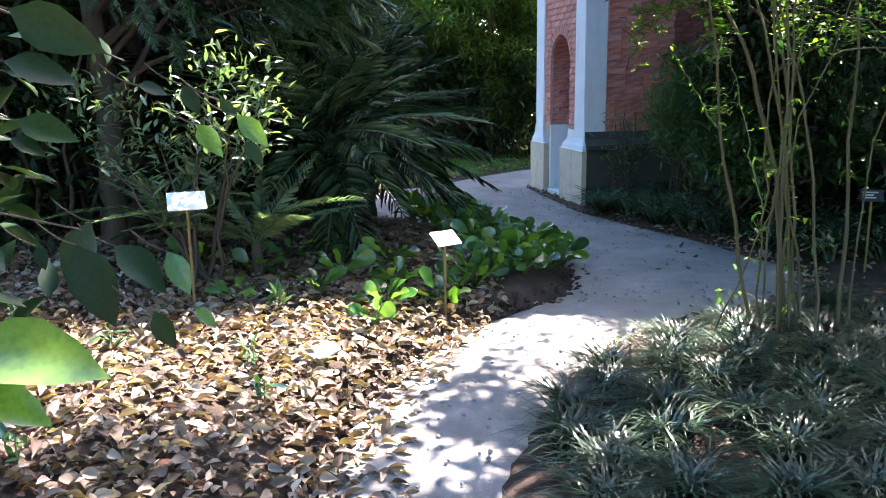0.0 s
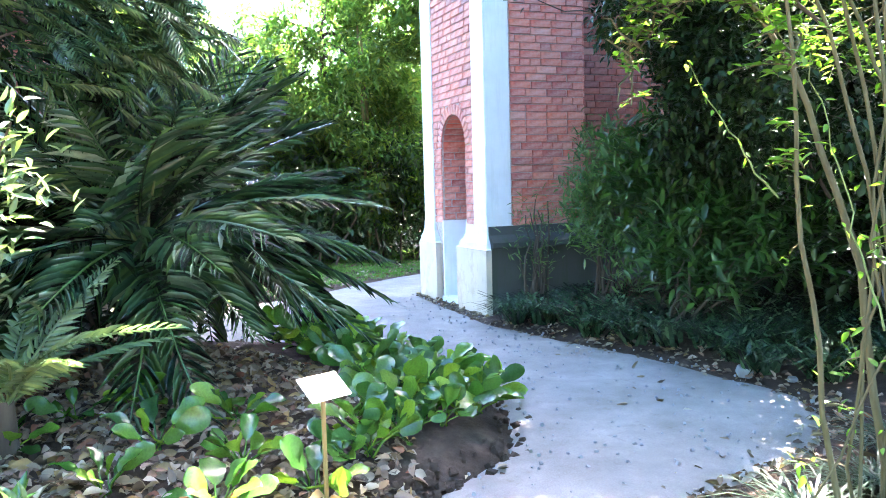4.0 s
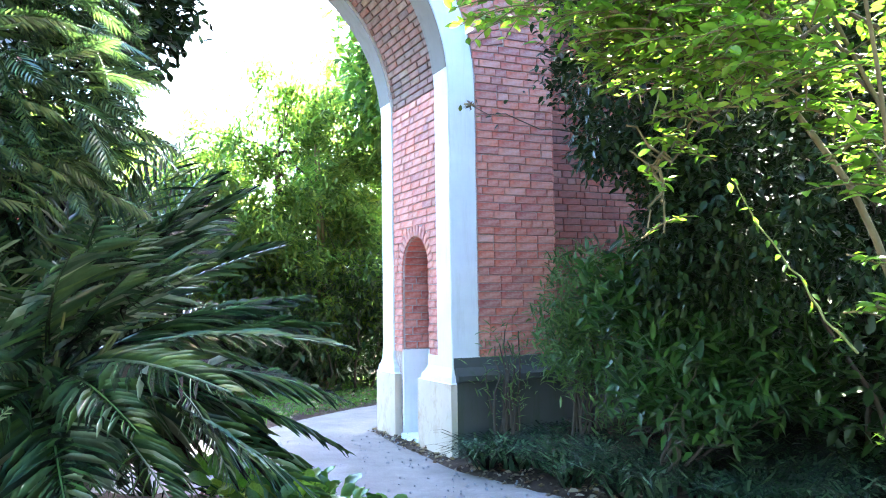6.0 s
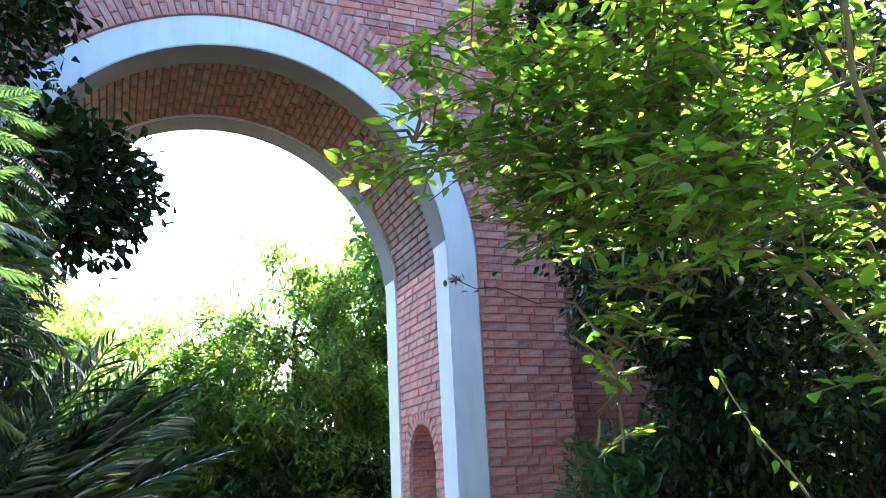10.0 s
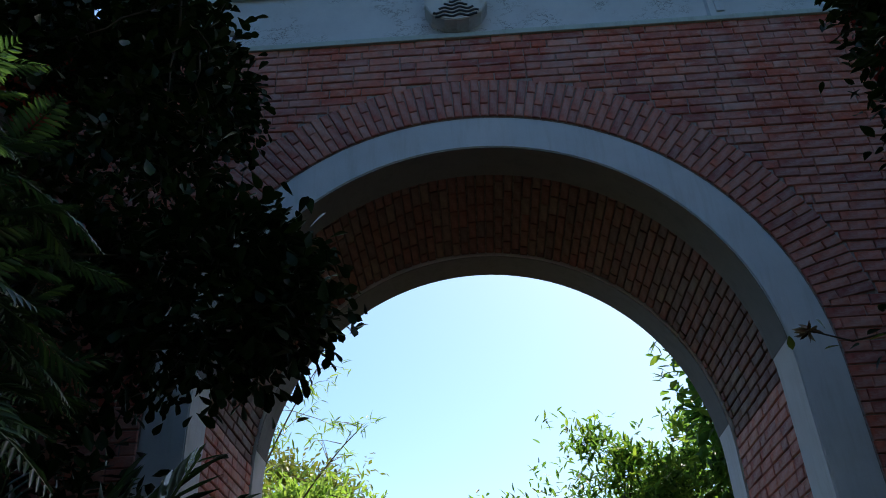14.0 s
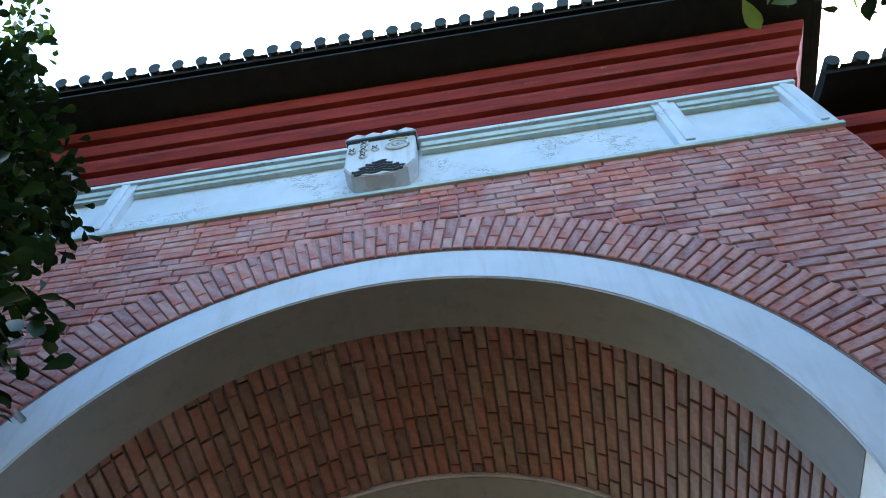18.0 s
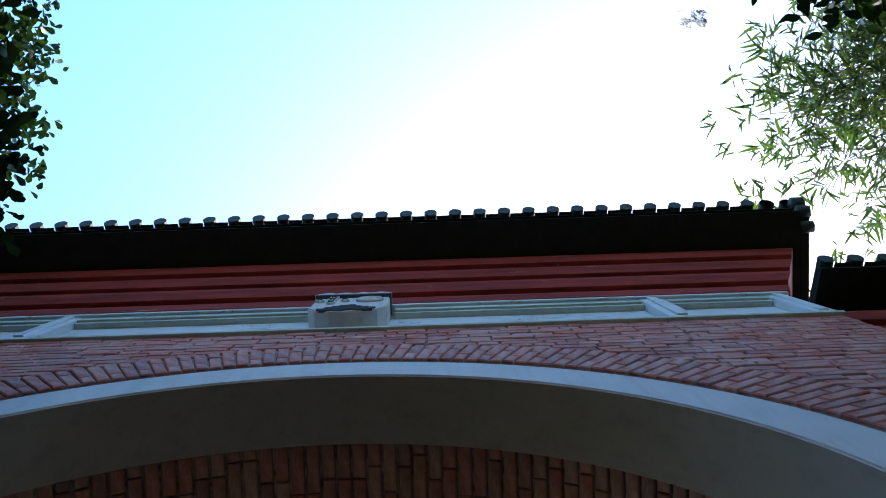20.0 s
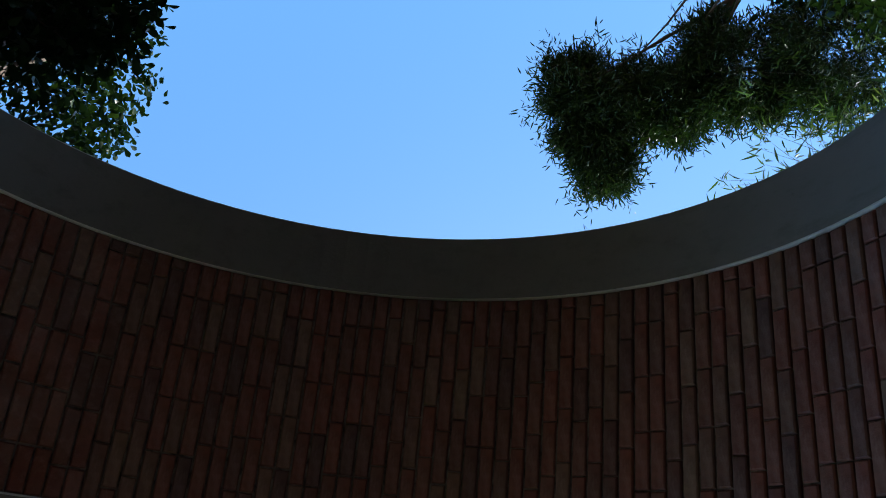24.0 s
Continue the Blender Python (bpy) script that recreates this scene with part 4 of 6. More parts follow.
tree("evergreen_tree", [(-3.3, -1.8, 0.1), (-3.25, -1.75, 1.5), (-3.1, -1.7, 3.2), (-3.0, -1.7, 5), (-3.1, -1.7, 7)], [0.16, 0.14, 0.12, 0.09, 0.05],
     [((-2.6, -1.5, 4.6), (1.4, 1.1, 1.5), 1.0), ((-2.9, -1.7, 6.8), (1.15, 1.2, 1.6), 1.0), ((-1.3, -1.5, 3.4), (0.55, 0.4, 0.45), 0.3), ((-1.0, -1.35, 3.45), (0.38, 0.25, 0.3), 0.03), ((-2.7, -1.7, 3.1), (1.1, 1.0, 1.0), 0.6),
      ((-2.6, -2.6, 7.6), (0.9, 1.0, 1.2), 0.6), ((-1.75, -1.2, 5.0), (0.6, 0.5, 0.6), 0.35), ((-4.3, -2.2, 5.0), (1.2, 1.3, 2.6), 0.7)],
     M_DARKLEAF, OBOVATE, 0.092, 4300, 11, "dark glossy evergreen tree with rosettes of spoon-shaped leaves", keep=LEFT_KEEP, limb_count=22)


# ---- feathery dark tree at the left ----
def frond(n, length, leaflet, droop, width=0.12, gap=0.12, vee=0.5, messy=0.07):
    """A feather: a rachis along +y with pairs of leaflets, one unit scale in metres."""
    t = np.linspace(0, 1, 10)
    rach = np.c_[np.zeros(10), length * t, -droop * t ** 2]
    rv, rf = tube(rach, np.linspace(0.012, 0.003, 10) * length, 4)
    s = np.linspace(gap, 0.98, n)
    base = np.c_[np.zeros(n), length * s, -droop * s ** 2]
    grow = np.sin(np.pi * np.clip(0.12 + 0.85 * s, 0, 1)) ** 0.7
    pieces = [(rv, rf)]
    for sgn in (-1, 1):
        way = np.c_[np.full(n, sgn * 1.0), 0.55 + 0.5 * s, np.full(n, vee) - 0.4 * s] + rng.normal(size=(n, 3)) * messy
        up = np.tile([0, -0.2, 1.0], (n, 1)) + rng.normal(size=(n, 3)) * 0.15
        tv, tf = SLIM
        tv = tv * np.array([width / 0.15, 1, 1])
        tv = tv.copy()
        tv[:, 2] -= (0.25 if messy < 0.08 else 0.45) * tv[:, 1] ** 2
        pieces.append(strew((tv, tf), base, way, up, leaflet * grow * rng.uniform(0.85, 1.1, n)))
    return joined(pieces)


FEATHER = frond(15, 1.0, 0.27, 0.22, 0.2, 0.08, 0.1)


def feather_tree(name, base, height, blobs, count, size, label, keep=None):
    ob = thing(name, *base, label, "tree")
    b = np.array(base)
    tv, tf = tube(np.array([b, b + (0.05, 0, height * 0.35), b + (-0.05, 0.05, height * 0.7), b + (0, 0, height)]), [0.11, 0.09, 0.07, 0.03], 9)
    put_in("trunk", np_mesh("trunk", tv - b, tf, M_BARK, True), ob)
    pl, wy = [], []
    for c, r, n in blobs:
        p = in_blob(int(n * count), c, r, 0.35)
        pl.append(p)
        wy.append(p - np.array([b[0], b[1], 0]) * [1, 1, 0] - np.array([0, 0, 1]) * p[:, 2:3])
    p, w = np.concatenate(pl), np.concatenate(wy)
    if keep is not None:
        k = keep(p)
        p, w = p[k], w[k]
    w = unit(w) + randdir(len(p)) * 0.7
    w[:, 2] -= 0.25
    for e in p[rng.choice(len(p), 16, replace=False)]:
        v, f = tube(curve(b + (0, 0, rng.uniform(0.3, 0.9) * height), e, -0.1, 7, 0.03), np.linspace(0.03, 0.006, 7), 5)
        put_in("limb", np_mesh("limb", v - b, f, M_BARK, True), ob)
    v, f = strew(FEATHER, p, w, np.tile([0, 0, 1.0], (len(p), 1)) + randdir(len(p)) * 0.5, size * rng.uniform(0.6, 1.2, len(p)))
    put_in("crown", np_mesh("crown", v - b, f, M_FERN, True), ob)
    return ob


feather_tree("feathery_tree", (-3.3, -2.7, 0.2), 3.6, [((-1.75, -3.05, 2.6), (0.6, 0.5, 0.75), 1.0), ((-2.6, -3.0, 2.9), (0.8, 0.7, 1.1), 0.8), ((-1.5, -3.2, 2.3), (0.35, 0.35, 0.4), 0.3)], 380, 0.3,
             "small tree with feathery pinnate sprays of dark green leaves", keep=lambda p: (p[:, 0] < np.where(p[:, 2] > 2.2, -1.24, -1.38)) & (p[:, 2] > 1.7))

# ---- the clumping palm ----
PALM_AT = np.array([-1.5, -2.3, 0.2])
palm = thing("palm", *PALM_AT, "low clumping palm with long arching feather fronds", "palm")
v, f = tube(np.array([(0, 0, -0.1), (0.02, 0, 0.3), (0, 0.02, 0.75)]), [0.14, 0.16, 0.11], 10)
put_in("trunk", np_mesh("trunk", v, f, M_BARK, True), palm, "short fibrous brown trunk")
FRONDS = [np_mesh("frond", *frond(27, L, 0.33, D, 0.05, 0.26, V, 0.1), M_PALM, True) for L, D, V in ((1.5, 0.35, 0.35), (1.6, 0.7, 0.1), (1.45, 0.15, 0.5), (1.5, 1.1, -0.1), (1.35, 0.5, 0.3), (1.1, 0.45, 0.1))]
for k in range(96):
    az = k * 137.5 + random.uniform(-14, 14)
    ring_ = k / 96
    el = 82 - 92 * ring_ + random.uniform(-14, 14)
    which = 2 if ring_ < 0.35 else (0 if ring_ < 0.6 else (1 if ring_ < 0.82 else 3))
    el = max(el, 2)
    m = pose(0.05 * math.sin(radians(az)), 0, 0.80 + 0.1 * (1 - ring_)) @ pose(0, 0, 0, 0, 0, az) @ pose(0, 0, 0, el, random.uniform(-30, 30), 0)
    grow = random.uniform(1.0, 1.32) * (0.84 if ring_ < 0.35 else 1.0) * (0.8 if math.cos(radians(az)) < -0.3 else 1.0)
    reach = PALM_AT + np.array(m @ Vector((0, 1.4 * grow, -0.3)))
    if not clear_of_walkway(reach[None], 0.35, 0.9, 2.6)[0]:
        grow *= 0.75
    put_in("frond", FRONDS[which if k % 4 else 4 + k % 2], palm, m=m @ Matrix.Scale(grow, 4))
STALK = np_mesh("leaf_stalk", *tube(np.array([(0, 0, 0), (0, 0.02, 0.45), (0, 0.1, 0.9)]), [0.012, 0.009, 0.006], 5), M_STALK, True)
for k in range(26):
    put_in("leaf_stalk", STALK, palm, m=pose(0, 0, 0.7, random.uniform(-45, 45), random.uniform(-45, 45), random.uniform(0, 360)))
# one drooping frond in front
put_in("frond", FRONDS[5], palm, m=pose(0.12, -0.35, 0.95) @ pose(0, 0, 0, 0, 0, 190) @ pose(0, 0, 0, -35, 10, 0) @ Matrix.Scale(0.55, 4))
put_in("frond", FRONDS[5], palm, m=pose(0.5, -0.3, 0.9) @ pose(0, 0, 0, 0, 0, 225) @ pose(0, 0, 0, -25, -10, 0) @ Matrix.Scale(0.6, 4))

# ---- pale ferns beside the palm ----
M_PALEFERN = leaf_material("pale_fern_leaf", tones((0.09, 0.15, 0.07), (0.14, 0.21, 0.10), (0.06, 0.11, 0.05), (0.2, 0.26, 0.10)), 0.3, 0.35, 0.6)
FERNS = [np_mesh("frond", *frond(30, 1.0, 0.13, D, 0.22, 0.12, 0.05, 0.08), M_PALEFERN, True) for D in (0.45, 0.8)]
for fx, fy, fz, count, sc in ((-2.15, -3.7, 0.2, 11, 0.95), (-2.75, -3.2, 0.25, 10, 0.9)):
    fern = thing("fern", fx, fy, fz, "pale arching fern with feather fronds among dry leaves", "fern", "ferns", random.uniform(0, 360))
    for k in range(count):
        m = pose(0, 0, 0.25 if sc > 0.8 else 0) @ pose(0, 0, 0, 0, 0, 360 * k / count + random.uniform(-20, 20)) @ pose(0, 0, 0, random.uniform(38, 72), random.uniform(-20, 20), 0)
        put_in("frond", FERNS[k % 2], fern, m=m @ Matrix.Scale(sc * random.uniform(0.75, 1.1), 4))
    put_in("stem", np_mesh("stem", *tube(np.array([(0, 0, -0.05), (0, 0, 0.28)]), [0.05, 0.035], 8), M_BARK, True), fern)

# ---- spoon-leaved bedding plants along the path's bend ----
SPOON = []
for w, fo in ((0.6, 0.22), (0.54, 0.38), (0.68, 0.12)):
    ys = [0.0, 0.1, 0.25, 0.45, 0.65, 0.82, 0.94, 1.0]
    ws = [0.03, 0.2, 0.33, 0.45, 0.5, 0.44, 0.27, 0.04]
    V = []
    for y_, w_ in zip(ys, ws):
        dip = -0.12 * y_ * y_
        V += [(-w * w_, y_, dip + fo * w_ + 0.05 * math.sin(11 * y_)), (0, y_, dip), (w * w_, y_, dip + fo * w_ + 0.05 * math.sin(11 * y_ + 1.8))]
    tri = []
    for q in range(len(ys) - 1):
        for c_ in (0, 1):
            o_ = 3 * q + c_
            tri += [(o_, o_ + 1, o_ + 4), (o_, o_ + 4, o_ + 3)]
    pv, pf = tube(np.array([(0, -0.75, -0.25), (0, -0.35, -0.06), (0, 0.08, 0)]), [0.035, 0.03, 0.03], 5)
    allv = np.vstack([np.array(V, float), pv])
    allf = np.vstack([np.array(tri), np.concatenate([pf[:, [0, 1, 2]], pf[:, [0, 2, 3]]]) + len(V)])
    SPOON.append(np_mesh("leaf", allv, allf, M_BERGENIA, True))


def spoon_plant(x, y, size, n, lift=0.0):
    z = float(ground_height(np.array([[x, y]]))[0])
    ob = thing("spoon_leaf_plant", x, y, z - 0.01, "low clump of broad round fresh-green leaves in the bed", "plant", "spoon-leaf bedding plants")
    for k in range(n):
        az, el = 360 * k / n + random.uniform(-25, 25), random.uniform(5, 58)
        s = size * random.uniform(0.7, 1.2)
        reach = s * 0.6
        # each blade turns its face to the open, lit side
        yy = Vector((math.sin(radians(az)) * math.cos(radians(el)), math.cos(radians(az)) * math.cos(radians(el)), math.sin(radians(el)))).normalized()
        nn = Vector((random.gauss(-0.1, 0.55), random.gauss(-0.35, 0.55), random.gauss(0.8, 0.3)))
        xx = yy.cross(nn).normalized()
        zz = xx.cross(yy)
        m = Matrix.Translation(yy * s * 0.6 + Vector((0, 0, 0.03 + 0.2 * s + lift))) @ Matrix((xx, yy, zz)).transposed().to_4x4() @ Matrix.Scale(s, 4)
        put_in("leaf", random.choice(SPOON), ob, m=m)


beds = []
for _ in range(3000):  # the dense drift
    if len(beds) >= 60:
        break
    u, w_ = random.random(), random.random()
    x = -0.85 + 1.25 * u + 0.55 * w_
    y = -4.25 + 0.75 * u + 2.6 * w_ * (0.35 + 0.65 * u)
    if off_path(np.array([[x, y]]))[0] > 0.04 and all((x - a) ** 2 + (y - b) ** 2 > 0.022 for a, b in beds):
        beds.append((x, y))
for _ in range(2000):  # the drift goes on along the path's edge under the fronds
    if len(beds) >= 104:
        break
    x, y = random.uniform(-0.5, 0.45), random.uniform(-3.5, -1.1)
    if 0.04 < off_path(np.array([[x, y]]))[0] < 0.75 and all((x - a) ** 2 + (y - b) ** 2 > 0.024 for a, b in beds):
        beds.append((x, y))
for x, y in beds:
    spoon_plant(x, y, random.uniform(0.12, 0.18), random.randint(8, 11))
for x, y, s, n in ((-1.55, -3.9, 0.15, 7), (-1.75, -4.3, 0.13, 6), (-1.35, -4.55, 0.14, 7), (-2.15, -3.7, 0.13, 6), (-1.9, -3.3, 0.13, 5), (-1.2, -4.15, 0.15, 8), (-2.3, -4.4, 0.11, 4), (-0.95, -4.45, 0.15, 8), (-2.6, -3.4, 0.14, 6), (-1.45, -4.85, 0.12, 6),
                   (-1.6, -3.3, 0.14, 7), (-1.15, -3.6, 0.15, 8)):
    spoon_plant(x, y, s * 1.02, n + 2)


# ---- the arching cane shrub beside the path ----
CANE = np.array([0.78, -5.68, 0.05])
shrub = thing("cane_shrub", *CANE, "tall arching shrub of slender pale canes with small fresh-green leaves", "shrub")


def bowed(a, b, lift, n=14, wob=0.012):
    """A cane that rises steeply from a and bows over to b."""
    a, b = np.asarray(a, float), np.asarray(b, float)
    mid = np.array([a[0] + (b[0] - a[0]) * 0.1, a[1] + (b[1] - a[1]) * 0.1, a[2] + (b[2] - a[2]) * lift])
    t = np.linspace(0, 1, n)[:, None]
    w = rng.normal(size=(n, 3)) * wob
    w[0] = 0
    return (1 - t) ** 2 * a + 2 * t * (1 - t) * mid + t ** 2 * b + w


# heads of leaf: middle, radii, count of twigs
HEADS = [((-0.20, -4.87, 2.38), (0.14, 0.13, 0.10), 13), ((-0.06, -4.95, 2.58), (0.20, 0.2, 0.18), 28), ((0.01, -5.10, 2.26), (0.17, 0.14, 0.12), 32), ((0.10, -5.10, 2.42), (0.26, 0.22, 0.18), 56),
         ((0.16, -5.22, 2.22), (0.24, 0.22, 0.16), 56), ((0.20, -5.36, 2.50), (0.28, 0.26, 0.22), 62), ((0.22, -5.55, 2.12), (0.20, 0.2, 0.16), 46), ((0.42, -5.25, 2.35), (0.30, 0.26, 0.24), 54),
         ((0.10, -5.20, 1.93), (0.14, 0.14, 0.10), 26), ((0.08, -5.16, 1.72), (0.09, 0.09, 0.12), 20), ((0.33, -5.66, 1.80), (0.05, 0.06, 0.14), 10), ((0.36, -5.66, 1.50), (0.04, 0.05, 0.12), 5), ((0.4, -5.5, 2.0), (0.1, 0.1, 0.1), 12),
         ((0.75, -4.75, 2.55), (0.40, 0.34, 0.30), 46), ((0.75, -5.6, 2.45), (0.45, 0.4, 0.35), 70), ((1.3, -5.3, 2.2), (0.5, 0.45, 0.45), 110), ((1.25, -6.2, 1.9), (0.45, 0.4, 0.5), 50)]
canes = []
for k in range(22):
    b = CANE + np.array([random.gauss(0, 0.2), random.gauss(0, 0.13), 0])
    if k < 17:
        if k < 14:
            continue
        c_, r_, _n = HEADS[k]
        e = np.array(c_) + rng.normal(size=3) * np.array(r_) * 0.4
    else:
        az = radians(random.uniform(195, 285))  # these lean out over the path
        reach = random.uniform(0.6, 1.05)
        e = CANE + np.array([math.cos(az) * reach, math.sin(az) * reach * 0.6, random.uniform(1.9, 2.8)])
    p = bowed(b, e, random.uniform(0.9, 1.15)) if k < 17 else curve(b, e, 0.05, 14, 0.014)
    if not clear_of_walkway(p, 0.45, 0.2, 2.05).all():
        continue
    r = random.choice((0.005, 0.006, 0.007, 0.009, 0.012))
    v, f = tube(p, np.linspace(r, 0.0035, 14), 6)
    put_in("cane", np_mesh("cane", v - CANE, f, M_CANE, True), shrub)
    canes.append(p)
# the thick bare limb under the canopy
v, f = tube(bowed(CANE + [0.1, 0.08, 0], (0.42, -4.95, 2.27), 0.85), np.linspace(0.016, 0.008, 14), 7)
put_in("cane", np_mesh("cane", v - CANE, f, M_CANE, True), shrub, "thick pale bare limb")
# branches inside the leafy heads
for b, e in (((0.78, -5.5, 2.0), (-0.2, -4.84, 2.42)), ((0.72, -5.42, 2.25), (-0.05, -4.95, 2.6)), ((0.74, -5.6, 2.3), (0.2, -5.5, 2.15)), ((0.62, -5.35, 2.3), (0.1, -5.18, 1.78)), ((0.8, -5.4, 1.9), (0.15, -5.2, 2.3)), ((0.8, -5.3, 2.2), (0.7, -4.7, 2.6))):
    p = curve(b, e, -0.08, 14, 0.012)
    v, f = tube(p, np.linspace(0.008, 0.003, 14), 6)
    put_in("branch", np_mesh("branch", v - CANE, f, M_BARK, True), shrub, "dark crooked branch")
    canes.append(p)
    if b[2] in (2.0, 2.25, 2.3):
        v, f = tube(bowed(CANE + rng.normal(size=3) * [0.15, 0.1, 0], b, 0.6, 14, 0.006), np.linspace(0.009, 0.007, 14), 6)
        put_in("cane", np_mesh("cane", v - CANE, f, M_CANE, True), shrub)
pool = np.concatenate([p[5:] for p in canes])
tw, at, way = [], [], []
for c_, r_, n in HEADS:
    q = in_blob(int(n * 1.15), c_, r_, 0.1)
    for a in q[clear_of_walkway(q, 0.42, 0.2, 2.02)]:
        d = unit(a - np.array([0.6, -5.4, a[2] - 0.25]) + rng.normal(size=3) * 0.5)
        d[2] = d[2] * 0.4 + rng.uniform(-0.25, 0.3)
        l = rng.uniform(0.12, 0.3)
        t = np.linspace(0, 1, 6)[:, None]
        p = a + d * l * (t - 0.4) - np.array([0, 0, 0.25 * l]) * t * t
        if not clear_of_walkway(p, 0.38, 0.2, 2.0).all():
            continue
        tw.append(tube(p, np.linspace(0.003, 0.0012, 6), 4))
        side = unit(np.cross(d, [0, 0, 1.0]))
        for j in range(11):
            s_ = (j + rng.random()) / 11
            at.append(a + d * l * (s_ - 0.4) - np.array([0, 0, 0.25 * l]) * s_ * s_)
            way.append(side * (1 if j % 2 else -1) + d * 0.7 + rng.normal(size=3) * 0.35)
    for a in q[::5]:  # what carries the twigs
        b = pool[np.argmin(((pool - a) ** 2).sum(1) + 0.05 * rng.random(len(pool)))]
        if np.linalg.norm(b - a) < 0.6:
            tw.append(tube(curve(b, a, -0.03, 6, 0.012), np.linspace(0.0055, 0.003, 6), 4))
# small leaves straight on the canes
for p in canes:
    for _ in range(16):
        j = rng.uniform(2, 12.9)
        a = p[int(j)] + (p[int(j) + 1] - p[int(j)]) * (j % 1)
        at.append(a + rng.normal(size=3) * 0.012)
        way.append(randdir(1)[0])
    for _ in range(6):  # short spurs
        j = rng.integers(2, 13)
        e = p[j] + randdir(1)[0] * rng.uniform(0.08, 0.26) + np.array([0, 0, 0.04])
        if clear_of_walkway(e[None], 0.4, 0.2, 2.05)[0]:
            tw.append(tube(np.array([p[j], (p[j] + e) / 2 + (0, 0, 0.015), e]), [0.0025, 0.002, 0.001], 4))
            for s_ in (0.45, 0.6, 0.75, 0.9, 1.0):
                at.append(p[j] + (e - p[j]) * s_ + rng.normal(size=3) * 0.008)
                way.append(randdir(1)[0])
at, way = np.array(at), np.array(way)
ok = clear_of_walkway(at, 0.36, 0.2, 2.0)
at, way = at[ok], way[ok]
v, f = joined(tw)
tagged(put_in("brushwood", np_mesh("brushwood", v - CANE, f, M_CANE, True), shrub), "thin grey-green twigs", kind="stuff")
v, f = strew(OVATE, at, way, randdir(len(at)) * 0.55 + np.array([0, 0, 1.0]), 0.046 * rng.uniform(0.6, 1.25, len(at)))
put_in("foliage", np_mesh("foliage", v - CANE, f, M_LIGHTLEAF, True), shrub, "sunlit small oval leaves")
# bunch of hanging green pods
for k in range(12):
    a = np.array([0.46, -4.92, 2.24]) + rng.normal(size=3) * np.array([0.10, 0.08, 0.03])
    p = curve(a, a + np.array([rng.normal() * 0.03, rng.normal() * 0.03, -rng.uniform(0.10, 0.2)]), 0, 6, 0.003)
    v, f = tube(p, [0.0015, 0.003, 0.0035, 0.0035, 0.003, 0.001], 5)
    put_in("pod", np_mesh("pod", v - CANE, f, M_STALK, True), shrub, "thin pale green hanging pod")
# long leafy shoots that lean across in front
for b, e in (((0.47, -5.5, 1.3), (0.25, -5.3, 1.79)), ((0.5, -5.9, 0.9), (0.35, -5.75, 1.75))):
    p = curve(b, e, 0.03, 14, 0.006)
    v, f = tube(p, np.linspace(0.004, 0.0018, 14), 5)
    put_in("shoot", np_mesh("shoot", v - CANE, f, M_STALK, True), shrub)
    q = p[np.repeat(np.arange(2, 14), 2)] + rng.normal(size=(24, 3)) * 0.01
    v, f = strew(OVATE, q, randdir(24) + np.array([0, 0, -0.2]), randdir(24) * 0.5 + np.array([0, 0, 1.0]), 0.034 * rng.uniform(0.6, 1.2, 24))
    put_in("shoot_foliage", np_mesh("shoot_foliage", v - CANE, f, M_LIGHTLEAF, True), shrub)

# ---- right-hand trees and shrubs ----
def RIGHT_KEEP(p):
    """The crown hangs over the wall's corner but leaves the brickwork under it open."""
    lean = np.where(p[:, 2] < 2.4, 0.80, np.where(p[:, 2] < 3.0, 0.68, 0.63))
    high = np.interp(p[:, 2], [3.0, 4.0, 5.0, 5.6, 7.0], [-9.0, 1.5, 1.75, 2.6, 3.2])
    return (p[:, 0] > -1.4 + (p[:, 1] + 7.0) * lean) & (p[:, 0] > high)



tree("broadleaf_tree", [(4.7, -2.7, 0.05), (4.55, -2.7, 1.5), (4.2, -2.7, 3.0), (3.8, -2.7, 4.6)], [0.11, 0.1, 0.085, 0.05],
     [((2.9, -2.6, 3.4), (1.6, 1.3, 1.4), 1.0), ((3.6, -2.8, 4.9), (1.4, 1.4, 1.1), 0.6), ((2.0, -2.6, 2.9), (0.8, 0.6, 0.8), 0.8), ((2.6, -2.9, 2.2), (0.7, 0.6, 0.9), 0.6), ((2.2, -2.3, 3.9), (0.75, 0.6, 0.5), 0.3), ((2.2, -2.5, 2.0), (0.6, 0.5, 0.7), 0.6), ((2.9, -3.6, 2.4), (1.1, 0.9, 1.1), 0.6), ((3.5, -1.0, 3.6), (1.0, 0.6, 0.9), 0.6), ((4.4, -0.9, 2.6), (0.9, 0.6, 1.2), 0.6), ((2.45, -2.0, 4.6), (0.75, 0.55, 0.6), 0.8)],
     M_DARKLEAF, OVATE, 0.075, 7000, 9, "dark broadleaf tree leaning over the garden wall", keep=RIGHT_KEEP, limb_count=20)


